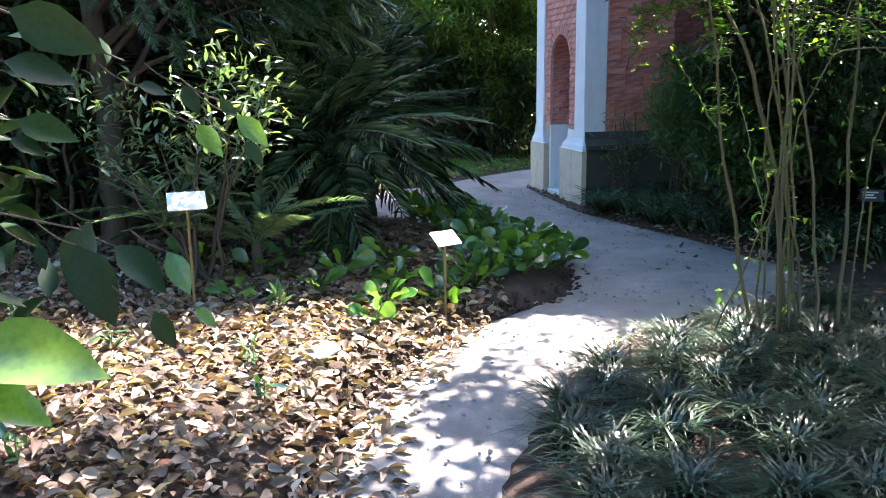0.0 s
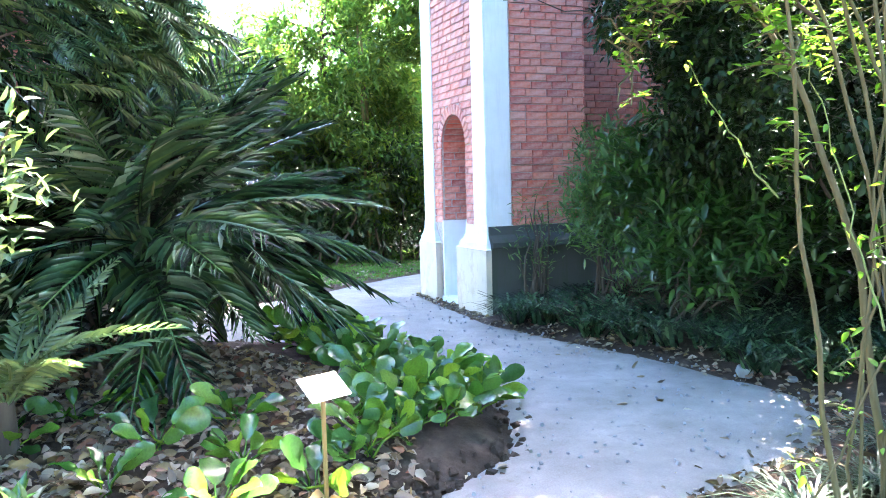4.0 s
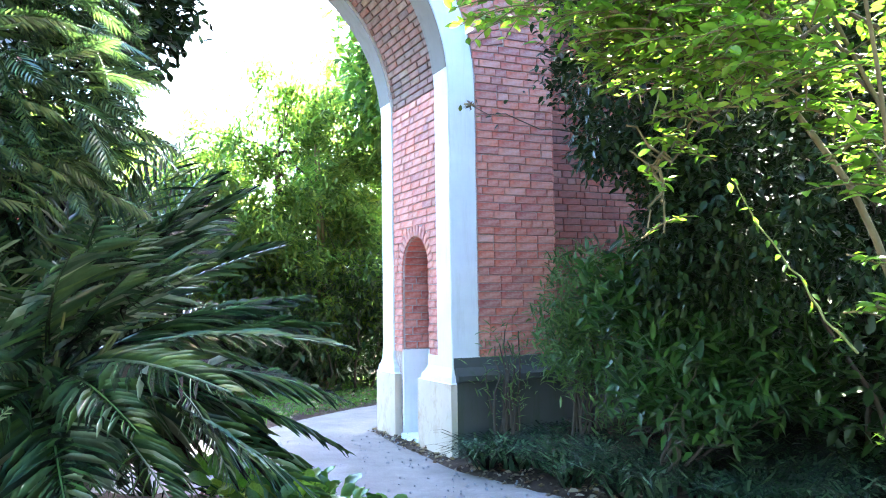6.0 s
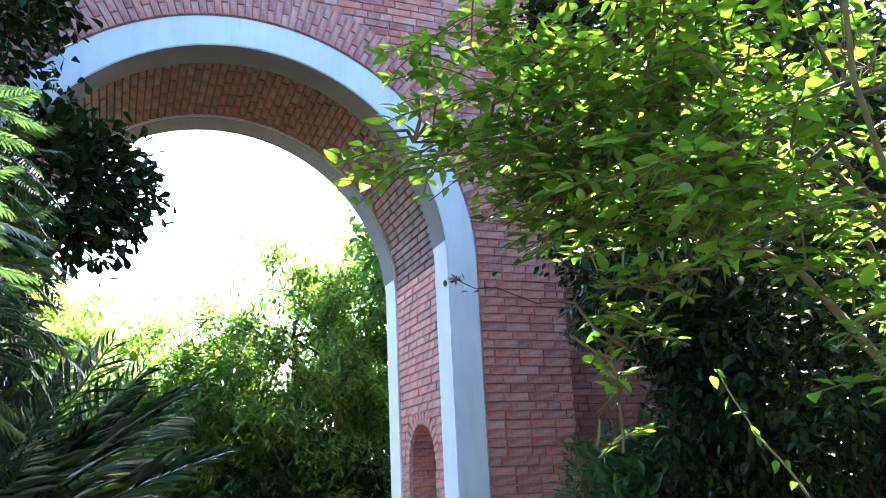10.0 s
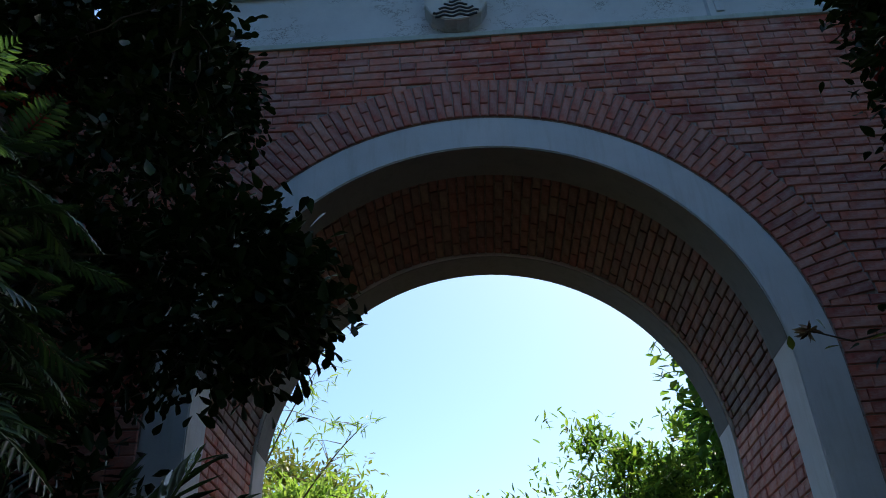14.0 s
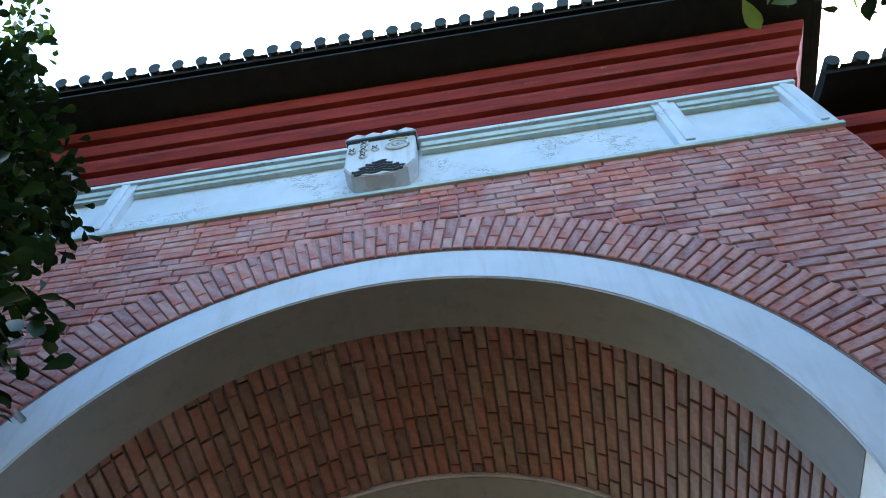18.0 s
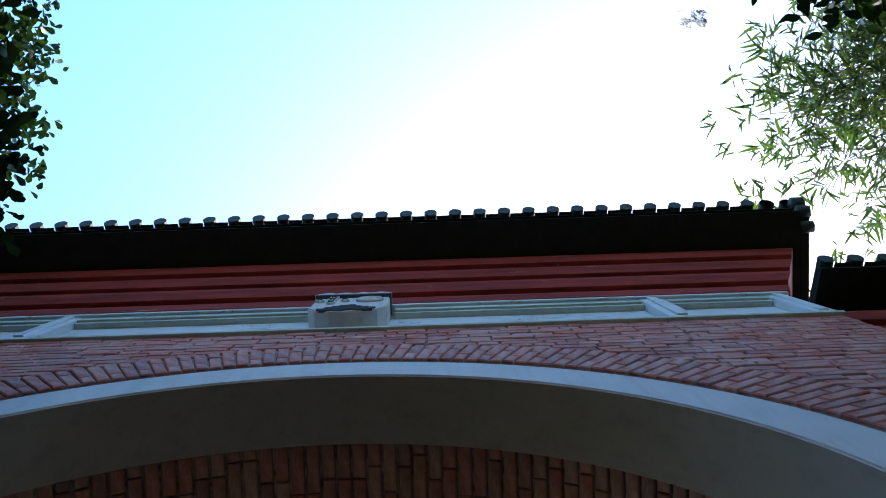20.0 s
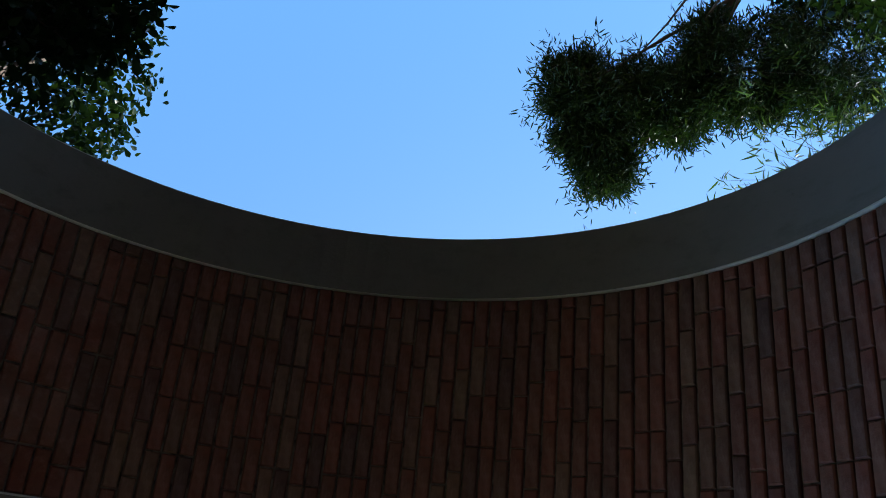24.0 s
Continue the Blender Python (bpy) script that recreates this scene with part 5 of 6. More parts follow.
def bush(name, blobs, n, per, size, template, mat, label, base, keep=None, stems=10, spread=0.08):
    ob = thing(name, *base, label, "shrub")
    b = np.array(base, float)
    c = np.array([x[2] for x in blobs], float)
    p = np.concatenate([in_blob(int(n * k / c.sum()), ce, ra, 0.35) for ce, ra, k in blobs])
    p = p[p[:, 2] > 0.12]
    if keep is not None:
        p = p[keep(p)]
    for e in p[rng.choice(len(p), min(stems, len(p)), replace=False)]:
        v, f = tube(curve(b + (rng.normal() * 0.08, rng.normal() * 0.08, 0), e, -0.05, 7, 0.02), np.linspace(0.016, 0.005, 7), 5)
        put_in("stem", np_mesh("stem", v - b, f, M_BARK, True), ob)
    v, f = rosettes(p, per, size, template, spread, p - b)
    put_in("foliage", np_mesh("foliage", v - b, f, mat, True), ob)
    return ob


bush("broadleaf_shrub", [((2.75, -2.1, 1.15), (0.5, 0.5, 0.75), 1.0), ((2.55, -2.6, 0.9), (0.45, 0.45, 0.5), 0.6), ((2.45, -2.0, 1.5), (0.35, 0.4, 0.35), 0.5), ((3.3, -2.5, 1.2), (0.6, 0.6, 0.7), 0.7)], 560, 8, 0.15, LANCE, M_SHRUB,
     "dense shrub of large dark green leaves against the wall", (2.6, -2.2, 0.05))
bush("willowy_shrub", [((2.8, -0.85, 1.35), (0.42, 0.35, 0.6), 1.0), ((2.6, -0.95, 1.1), (0.3, 0.3, 0.4), 0.5), ((2.9, -1.2, 1.0), (0.5, 0.4, 0.7), 0.7)], 320, 12, 0.11, leaf(0.2, 0.4, 0.1, 0.25), M_WILLOW,
     "fine willowy shrub of narrow drooping leaves by the pier", (2.75, -0.95, 0.05))
bush("shade_shrub", [((4.2, -3.6, 1.1), (1.2, 1.0, 1.1), 1.0), ((3.6, -4.8, 0.9), (1.0, 0.8, 0.9), 0.7), ((5.2, -5.2, 1.6), (1.4, 1.4, 1.6), 0.8)], 420, 8, 0.13, OVATE, M_BROADLEAF,
     "shaded evergreen shrubs behind the cane clump", (4.2, -4.2, 0.05))
bush("reedy_weed", [((2.25, -0.35, 0.85), (0.22, 0.14, 0.5), 1.0)], 46, 5, 0.10, leaf(0.14, 0.4, 0.1, 0.2), M_WILLOW, "spindly reedy weed in front of the plinth", (2.25, -0.35, 0.05), stems=14)
# the twig with a spent flower head near the arch
tg = thing("flower_twig", 2.2, -2.3, 2.7, "thin twig ending in a spent flower head with yellowing leaves", "twig")
p = curve((2.2, -2.3, 2.72), (1.09, -2.02, 2.83), 0.08, 10, 0.02) - np.array([2.2, -2.3, 2.7])
put_in("stem", np_mesh("stem", *tube(p, np.linspace(0.007, 0.003, 10), 5), M_BARK, True), tg)
v, f = strew(LANCE, np.tile(p[-1], (26, 1)), randdir(26) + np.array([-0.4, 0, -0.3]), randdir(26), 0.06 * rng.uniform(0.4, 1.1, 26))
put_in("flower_head", np_mesh("flower_head", v, f, M_LITTER, True), tg, "dry brown flower head")
for k in range(9):
    v, f = strew(OVATE, p[-1 - k % 3][None] + rng.normal(size=(1, 3)) * 0.04, randdir(1), randdir(1) + np.array([[0, 0, 1]]), 0.06)
    put_in("leaf", np_mesh("leaf", v, f, M_OLIVE if k < 4 else M_DARKLEAF, True), tg, "yellowing leaf" if k < 4 else "")


# ---- mondo grass ----
def blades(roots, per, length, width, lean, mat, name, label, tuft=0.035, bend=0.55, cat="grass"):
    n = len(roots) * per
    at = np.repeat(roots, per, 0) + np.c_[rng.normal(size=(n, 2)) * tuft, np.zeros(n)]
    a = rng.uniform(0, 2 * np.pi, n)
    l = length * rng.uniform(0.55, 1.15, n)
    out = np.c_[np.cos(a), np.sin(a)]
    side = np.c_[-np.sin(a), np.cos(a)]
    ln = lean * rng.uniform(0.4, 1.3, n)
    rows_ = []
    for s, w in ((0.0, 1.0), (0.4, 0.9), (0.75, 0.65), (1.0, 0.12)):
        xy = at[:, :2] + out * (l * ln * s ** 1.3)[:, None]
        z = at[:, 2] + l * (s - bend * s ** 2.4)
        rows_ += [np.c_[xy + side * (width * w / 2), z], np.c_[xy - side * (width * w / 2), z]]
    v = np.stack(rows_, 1).reshape(-1, 3)
    f = np.array([[0, 1, 3, 2], [2, 3, 5, 4], [4, 5, 7, 6]])
    f = (f[None] + (np.arange(n) * 8)[:, None, None]).reshape(-1, 4)
    return tagged(new(name, np_mesh(name, v, f, mat, True)), label, cat, kind="stuff")


def scatter_in(poly, n, gap):
    """Random places in a polygon, off the path."""
    poly = np.array(poly)
    lo, hi = poly.min(0), poly.max(0)
    p = rng.uniform(lo, hi, (n, 2))
    ok = np.zeros(n, bool)
    for (x0, y0), (x1, y1) in zip(poly, np.roll(poly, -1, 0)):
        cr = (y0 > p[:, 1]) != (y1 > p[:, 1])
        ok ^= cr & (p[:, 0] < x0 + (p[:, 1] - y0) * (x1 - x0) / (y1 - y0 + 1e-12))
    p = p[ok]
    return p[off_path(p) > gap]


def apart(p, gap):
    """A thinned set of places, none nearer than gap to another."""
    out = []
    for q in p:
        if all((q[0] - o[0]) ** 2 + (q[1] - o[1]) ** 2 > gap * gap for o in out):
            out.append(q)
    return np.array(out)


clumps = scatter_in([(-1.6, -9), (-1.25, -7.2), (-0.9, -6.4), (-0.2, -5.55), (0.7, -5.2), (1.8, -5.0), (2.6, -6.5), (2.6, -9)], 2600, 0.12)
clumps = apart(clumps, 0.29)
blades(on_ground(clumps), 190, 0.30, 0.011, 1.05, M_MONDO, "mondo_grass", "dark green tufts of mondo grass edging the path", 0.04, 0.62)
clumps = scatter_in([(2.2, -0.12), (1.7, -0.45), (1.9, -1.5), (2.2, -2.9), (2.4, -3.9), (5.0, -4.2), (5.0, -0.2)], 3000, 0.10)
clumps = apart(clumps, 0.26)
blades(on_ground(clumps), 70, 0.50, 0.030, 0.95, M_LITMONDO, "mondo_grass", "dark mondo grass along the foot of the gateway", 0.05, 0.62)
lawn = rng.uniform((-5.0, 2.2), (6.0, 8.5), (8200, 2))
lawn = lawn[off_path(lawn) > 0.05]
blades(on_ground(lawn), 9, 0.10, 0.006, 0.5, M_GRASS, "lawn_grass", "patch of bright short grass beyond the arch")

# ---- fallen leaves ----
def litter(places, size, name, label, mat=M_LITTER, tilt=0.5, curl=small_leaf(0.52, 0.45, 0.4)):
    n = len(places)
    ways = randdir(n, 0.25)
    up = randdir(n) * tilt * 1.5 + np.array([0, 0, 1.0])
    v, f = strew(curl, places + np.array([0, 0, 0.012]), ways, up, size * rng.uniform(0.45, 1.25, n))
    return tagged(new(name, np_mesh(name, v, f, mat, True)), label, "fallen leaves", kind="stuff")


p = scatter_in([(-6, -9.5), (-2.2, -9.5), (-1.4, -6.0), (-0.4, -4.2), (-0.2, -3.0), (-1.6, -0.6), (-6, -0.6)], 36000, -0.01)
g = on_ground(p)
g[:, 2] += rng.uniform(0, 0.035, len(g))
litter(g, 0.078, "leaf_litter", "deep litter of dry brown and tan leaves over the bed", tilt=0.65, curl=leaf(0.5, 0.45, 0.3, 0.28))
p = scatter_in([(-1.6, -9.5), (5, -9.5), (5, -0.4), (2.0, -0.4)], 2600, -0.01)
litter(on_ground(p), 0.075, "leaf_litter", "scattered dry leaves under the shrubs")
p = rng.uniform((-11, -15), (10, 12), (26000, 2))
p = p[((p[:, 0] < -5.8) | (p[:, 0] > 4.8) | (p[:, 1] < -9.3) | (p[:, 1] > 2.4)) & (off_path(p) > 0.05) & ((p[:, 1] < -0.3) | (p[:, 1] > 2.0))]
litter(on_ground(p), 0.09, "leaf_litter", "thin litter of dry leaves under the surrounding trees")
p = rng.uniform((-3, -9), (3, 1.5), (1500, 2))
d = np.minimum(np.linalg.norm(p[:, None] - EDGE_L[None], axis=-1).min(1), np.linalg.norm(p[:, None] - EDGE_R[None], axis=-1).min(1) * 1.4)
p = p[(off_path(p) == 0) & (d < rng.exponential(0.11, len(p)))]
litter(np.c_[p, np.full(len(p), 0.01)], 0.06, "leaf_litter", "stray leaves along the path's edge", tilt=0.25)
p = EDGE_R[rng.integers(50, 108, 800)] + np.abs(rng.normal(size=(800, 2))) * np.array([0.16, 0.05]) - np.array([0.05, 0])
litter(on_ground(p), 0.06, "leaf_litter", "dry leaves and bits of bark along the shaded bank")
# crumbs of earth along the edge of the bed
p = EDGE_L[rng.integers(18, 100, 900)] + rng.normal(size=(900, 2)) * 0.07
s = rng.uniform(0.006, 0.026, 900)
cube = np.array([(-1, -1, -1), (1, -1, -1), (1, 1, -1), (-1, 1, -1), (-0.7, -0.6, 0.8), (0.7, -0.7, 0.7), (0.6, 0.7, 0.9), (-0.7, 0.6, 0.6)])
cf = np.array([[0, 3, 2, 1], [4, 5, 6, 7], [0, 1, 5, 4], [1, 2, 6, 5], [2, 3, 7, 6], [3, 0, 4, 7]])
v, f = strew((cube, cf), np.c_[p, ground_height(p) + s * 0.6 + 0.01], randdir(900), np.tile([0, 0.1, 1.0], (900, 1)), s)
tagged(new("earth_crumbs", np_mesh("earth_crumbs", v, f, M_SOIL)), "crumbs of earth along the edge of the bed", "earth", kind="stuff")

q = rng.uniform((-2.6, -9), (2.4, 1.6), (2600, 2))
q = q[off_path(q) == 0]
s = rng.uniform(0.003, 0.011, len(q))
v, f = strew((cube, cf), np.c_[q, 0.022 + s * 0.3], randdir(len(q)), np.tile([0, 0.1, 1.0], (len(q), 1)), s)
tagged(new("path_grit", np_mesh("path_grit", v, f, M_STONE)), "grit and small stones trodden into the path", "gravel", kind="stuff")

# seedlings in the litter
p = scatter_in([(-4.2, -7.2), (-2.3, -7.2), (-1.9, -5.0), (-2.0, -4.0), (-4.2, -4.0)], 150, 0.15)
for q in on_ground(p)[:26]:
    ob = thing("seedling", *q, "small green seedling among dry leaves", "plant", "seedlings")
    n = 12
    v, f = strew(LANCE, np.c_[rng.normal(size=(n, 2)) * 0.02, rng.uniform(0.03, 0.12, n)], randdir(n) + np.array([0, 0, 0.6]), randdir(n) * 0.5 + np.array([0, 0, 1.0]), 0.10 * rng.uniform(0.6, 1.2, n))
    put_in("foliage", np_mesh("foliage", v, f, M_FERN if rng.random() < 0.6 else M_BERGENIA, True), ob)
    put_in("stem", np_mesh("stem", *tube(np.array([(0, 0, -0.01), (0.005, 0, 0.12)]), 0.004, 5), M_STALK, True), ob)


# ---- plant labels ----
def plant_label(x, y, h, w, d, tilt, rz, plate_mat, label, bars=True):
    z = float(ground_height(np.array([[x, y]]))[0])
    ob = thing("plant_label", x, y, z - 0.02, label, "sign", "plant labels", rz)
    put_in("stake", bm_mesh("stake", box(-0.008, 0.008, -0.006, 0.006, 0, h, bevel=0.002), M_STAKE), ob, "yellowish wooden stake")
    plate = put_in("plate", bm_mesh("plate", box(-w / 2, w / 2, -d / 2, d / 2, -0.004, 0.004, bevel=0.002), plate_mat), ob, m=pose(0, -0.01, h + 0.01, tilt, 0, 0))
    if bars:
        for k, l in enumerate((0.7, 0.5, 0.6)):
            put_in("text_bar", bm_mesh("text_bar", box(-w * 0.42, -w * 0.42 + w * l, -0.006, 0.006, 0.004, 0.0055), M_INK), plate, m=pose(0, d * (0.25 - 0.22 * k), 0))


plant_label(-2.54, -4.5, 0.70, 0.23, 0.16, 35, 8, M_WHITE, "white enamel plant label on a yellow stake among dry leaves", False)
plant_label(-0.93, -4.55, 0.53, 0.19, 0.13, 35, 24, M_WHITE, "white plant label on a stake among broad leaves", False)
plant_label(2.55, -4.25, 0.62, 0.16, 0.10, 60, -30, M_DARKSIGN, "small dark plant label with pale lines in the shade")

# flat stone at the bed's edge
def stone(x, y, sx, sy, sz, label, mat=M_STONE):
    bm = bmesh.new()
    bmesh.ops.create_icosphere(bm, subdivisions=3, radius=1.0)
    for vv_ in bm.verts:
        n = noise.noise(Vector(vv_.co) * 1.4 + Vector((x, y, 0)))
        vv_.co = Vector((vv_.co.x * sx, vv_.co.y * sy, max(-0.5, min(0.55, vv_.co.z)) * sz)) * (1 + 0.22 * n)
    me = bm_mesh("stone", bm, mat, True)
    z = float(ground_height(np.array([[x, y]]))[0])
    tagged(put_in("stone", me, m=pose(x, y, z + sz * 0.28, 4, -5, random.uniform(0, 90))), label, "stone")


stone(-1.85, -5.3, 0.15, 0.12, 0.045, "flat pale stone half buried in leaves at the path's edge")
stone(-1.74, -5.5, 0.06, 0.05, 0.05, "small brown stone beside the flat one", M_SOIL)
stone(2.33, -3.27, 0.09, 0.07, 0.06, "grey stone at the far edge of the path")
stone(2.42, -3.6, 0.04, 0.035, 0.03, "small pale stone by the path")

# ---- overhanging twig near the walk's start ----
tw_at = np.array([-3.2, -8.35, 0.05])
ob = thing("overhanging_branch", *tw_at, "low branch with large dark green leaves hanging beside the path", "branch")
stems = [curve((0.05, 0.0, 1.8), (0.98, -0.25, 1.6), -0.05, 9, 0.01), curve((0.05, 0, 1.5), (0.92, -0.3, 1.4), -0.05, 9, 0.01)]
put_in("stem", np_mesh("stem", *tube(curve((-0.1, 0, -0.05), (0.05, 0, 2.0), 0, 9, 0.02), np.linspace(0.022, 0.009, 9), 6), M_BARK, True), ob)
for s in stems:
    put_in("stem", np_mesh("stem", *tube(s, np.linspace(0.004, 0.0012, len(s)), 5), M_BARK, True), ob)
# one kind of leaf in two tones: shade as dark, sunlight as bright
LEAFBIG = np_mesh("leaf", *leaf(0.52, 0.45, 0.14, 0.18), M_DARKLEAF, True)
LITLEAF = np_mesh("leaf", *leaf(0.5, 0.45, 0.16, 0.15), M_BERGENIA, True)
# each leaf: whether it takes the sunlit tone, where its stalk ends, which way and how far the blade reaches
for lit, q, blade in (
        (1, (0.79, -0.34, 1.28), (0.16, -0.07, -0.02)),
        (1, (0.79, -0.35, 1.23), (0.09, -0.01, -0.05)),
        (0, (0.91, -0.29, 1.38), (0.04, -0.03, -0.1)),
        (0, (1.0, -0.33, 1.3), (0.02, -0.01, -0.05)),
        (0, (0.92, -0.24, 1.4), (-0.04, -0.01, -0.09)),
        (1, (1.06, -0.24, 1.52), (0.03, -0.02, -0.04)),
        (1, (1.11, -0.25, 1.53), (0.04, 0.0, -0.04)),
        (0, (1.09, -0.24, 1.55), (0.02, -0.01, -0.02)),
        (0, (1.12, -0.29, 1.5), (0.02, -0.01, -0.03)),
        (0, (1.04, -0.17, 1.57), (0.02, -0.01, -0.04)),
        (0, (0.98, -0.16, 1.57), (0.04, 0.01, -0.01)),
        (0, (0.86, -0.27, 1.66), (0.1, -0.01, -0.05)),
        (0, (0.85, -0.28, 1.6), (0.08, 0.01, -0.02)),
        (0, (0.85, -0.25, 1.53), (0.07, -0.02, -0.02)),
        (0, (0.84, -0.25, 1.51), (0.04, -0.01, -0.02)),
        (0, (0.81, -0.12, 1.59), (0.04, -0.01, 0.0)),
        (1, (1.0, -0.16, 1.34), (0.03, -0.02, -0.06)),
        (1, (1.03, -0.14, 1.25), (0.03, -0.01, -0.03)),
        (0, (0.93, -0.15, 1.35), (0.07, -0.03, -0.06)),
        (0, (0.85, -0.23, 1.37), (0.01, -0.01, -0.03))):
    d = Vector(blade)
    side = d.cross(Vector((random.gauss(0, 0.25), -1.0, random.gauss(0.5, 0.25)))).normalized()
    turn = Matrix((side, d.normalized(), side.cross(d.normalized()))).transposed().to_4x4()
    put_in("leaf", LITLEAF if lit else LEAFBIG, ob, "bright green leaf, sunlight put into its tone" if lit else "", Matrix.Translation(q) @ turn @ Matrix.Scale(d.length, 4))
    put_in("leaf_stalk", np_mesh("leaf_stalk", *tube(curve((q[0] - 0.05, q[1] + 0.02, q[2] + 0.03), q, 0.005, 5), 0.0011, 5), M_BARK, True), ob)
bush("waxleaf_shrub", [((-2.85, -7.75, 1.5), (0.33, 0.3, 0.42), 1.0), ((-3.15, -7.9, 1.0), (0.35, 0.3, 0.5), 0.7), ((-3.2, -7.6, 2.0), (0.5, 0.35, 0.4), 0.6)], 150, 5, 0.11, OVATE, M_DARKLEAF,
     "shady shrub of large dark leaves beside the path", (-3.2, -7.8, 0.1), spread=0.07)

# ---- beyond the arch and round about ----
tree("bamboo_grove_tree", [(2.0, 7.6, 0), (2.1, 7.5, 2.2), (2.0, 7.6, 4.2)], [0.12, 0.1, 0.05],
     [((1.85, 6.8, 3.5), (1.8, 1.2, 1.9), 1.0), ((2.8, 6.9, 2.0), (1.5, 1.1, 1.4), 0.8), ((0.7, 7.2, 2.3), (1.3, 1.1, 1.5), 0.7), ((3.5, 8.2, 4.4), (1.5, 1.2, 1.7), 0.6)],
     M_FARLEAF, DROOP, 0.15, 8200, 9, "bright bushy tree beyond the arch", spread=0.1, limb_count=14, group="garden trees", clump=0.34)
tree("bamboo_grove_tree", [(-0.9, 8.9, 0), (-0.9, 8.8, 2.0), (-0.8, 8.9, 3.8)], [0.12, 0.1, 0.05],
     [((-1.1, 8.2, 2.9), (2.0, 1.3, 1.8), 1.0), ((-3.2, 9.2, 3.9), (1.8, 1.4, 1.8), 0.8), ((-2.0, 7.6, 1.5), (1.8, 1.0, 1.3), 0.5)],
     M_BAMBOO, DROOP, 0.16, 7600, 9, "pale yellow-green bamboo-like tree beyond the arch", spread=0.1, limb_count=12, group="garden trees", clump=0.34)
tree("garden_tree", [(-6.5, 17, 0), (-6.4, 17, 3), (-6.5, 17, 6)], [0.25, 0.2, 0.08],
     [((-6.2, 16.5, 6.0), (3.2, 2.4, 2.8), 1.0), ((-9.0, 16.0, 4.5), (3.0, 2.4, 3.0), 0.8), ((-3.6, 17.5, 4.6), (2.2, 2.0, 2.0), 0.5)],
     M_OLIVE, FAR, 0.2, 5200, 8, "olive-toned spreading tree in the distance", spread=0.2, limb_count=14, group="garden trees", clump=0.6)
tree("garden_tree", [(6.5, 14, 0), (6.5, 14, 3), (6.4, 14, 7)], [0.22, 0.18, 0.07],
     [((6.0, 13.5, 5.5), (2.6, 2.2, 2.6), 1.0), ((8.0, 13.0, 3.5), (2.6, 2.2, 2.6), 0.8)],
     M_FARLEAF, FAR, 0.22, 2000, 8, "leafy tree behind the garden wall", spread=0.28, limb_count=12, group="garden trees")
# Out of view: crown added to keep sun off the archway floor and vault.
tree("shade_tree", [(5.3, 5.4, 0), (5.3, 5.4, 3), (5.1, 5.4, 6), (4.4, 5.4, 10)], [0.26, 0.22, 0.16, 0.09],
     [((4.9, 4.8, 6.6), (1.6, 1.7, 2.2), 1.0), ((3.4, 4.6, 10.4), (1.8, 1.1, 1.2), 1.0), ((1.0, 4.6, 10.8), (1.6, 1.1, 1.0), 0.9), ((-1.2, 4.8, 11.0), (1.6, 1.1, 1.0), 0.8), ((2.6, 6.6, 12.8), (2.0, 1.0, 1.0), 0.8), ((0.0, 6.8, 13.0), (2.0, 1.0, 1.0), 0.7), ((5.4, 6.8, 9.5), (1.6, 1.6, 1.6), 0.8), ((6.6, 4.2, 6.5), (1.8, 1.5, 2.4), 0.8), ((4.3, 6.6, 6.0), (1.3, 1.4, 2.4), 0.7), ((6.0, 7.0, 7.0), (1.8, 1.6, 2.4), 0.7), ((4.3, 6.2, 7.6), (0.8, 1.0, 1.3), 1.0)],
     M_FARLEAF, FAR, 0.26, 9500, 8, "dense tree behind the garden wall that shades the archway", spread=0.22, limb_count=14, group="garden trees")
bush("sunlit_shrub", [((-2.25, -4.2, 1.45), (0.42, 0.3, 0.34), 1.0), ((-2.5, -3.9, 1.0), (0.5, 0.3, 0.4), 0.7), ((-3.1, -3.9, 1.35), (0.4, 0.3, 0.4), 0.7)], 170, 6, 0.085, LANCE, M_PALEFERN, "shrub with pale yellow-green leaves behind the label", (-2.5, -3.95, 0.2), spread=0.06)
# slim trunks in the shade beyond the arch
for x, y in ((2.5, 6.5), (2.62, 6.6)):
    ob = thing("bamboo_culm", x, y, 0, "slim pale bamboo culm beyond the arch", "bamboo", "bamboo culms", random.uniform(0, 360))
    put_in("culm", np_mesh("culm", *tube(np.array([(0, 0, 0), (0.02, 0, 1.2), (0.05, 0.02, 2.6), (0.12, 0.05, 4.2)]), [0.035, 0.034, 0.03, 0.02], 8), M_CULM, True), ob)
    for zz in (0.5, 0.95, 1.4, 1.85, 2.3):
        put_in("node_ring", np_mesh("node_ring", *tube(np.array([(0.02, 0, zz - 0.012), (0.02, 0, zz + 0.012)]), 0.041, 8), M_CULM, True), ob)


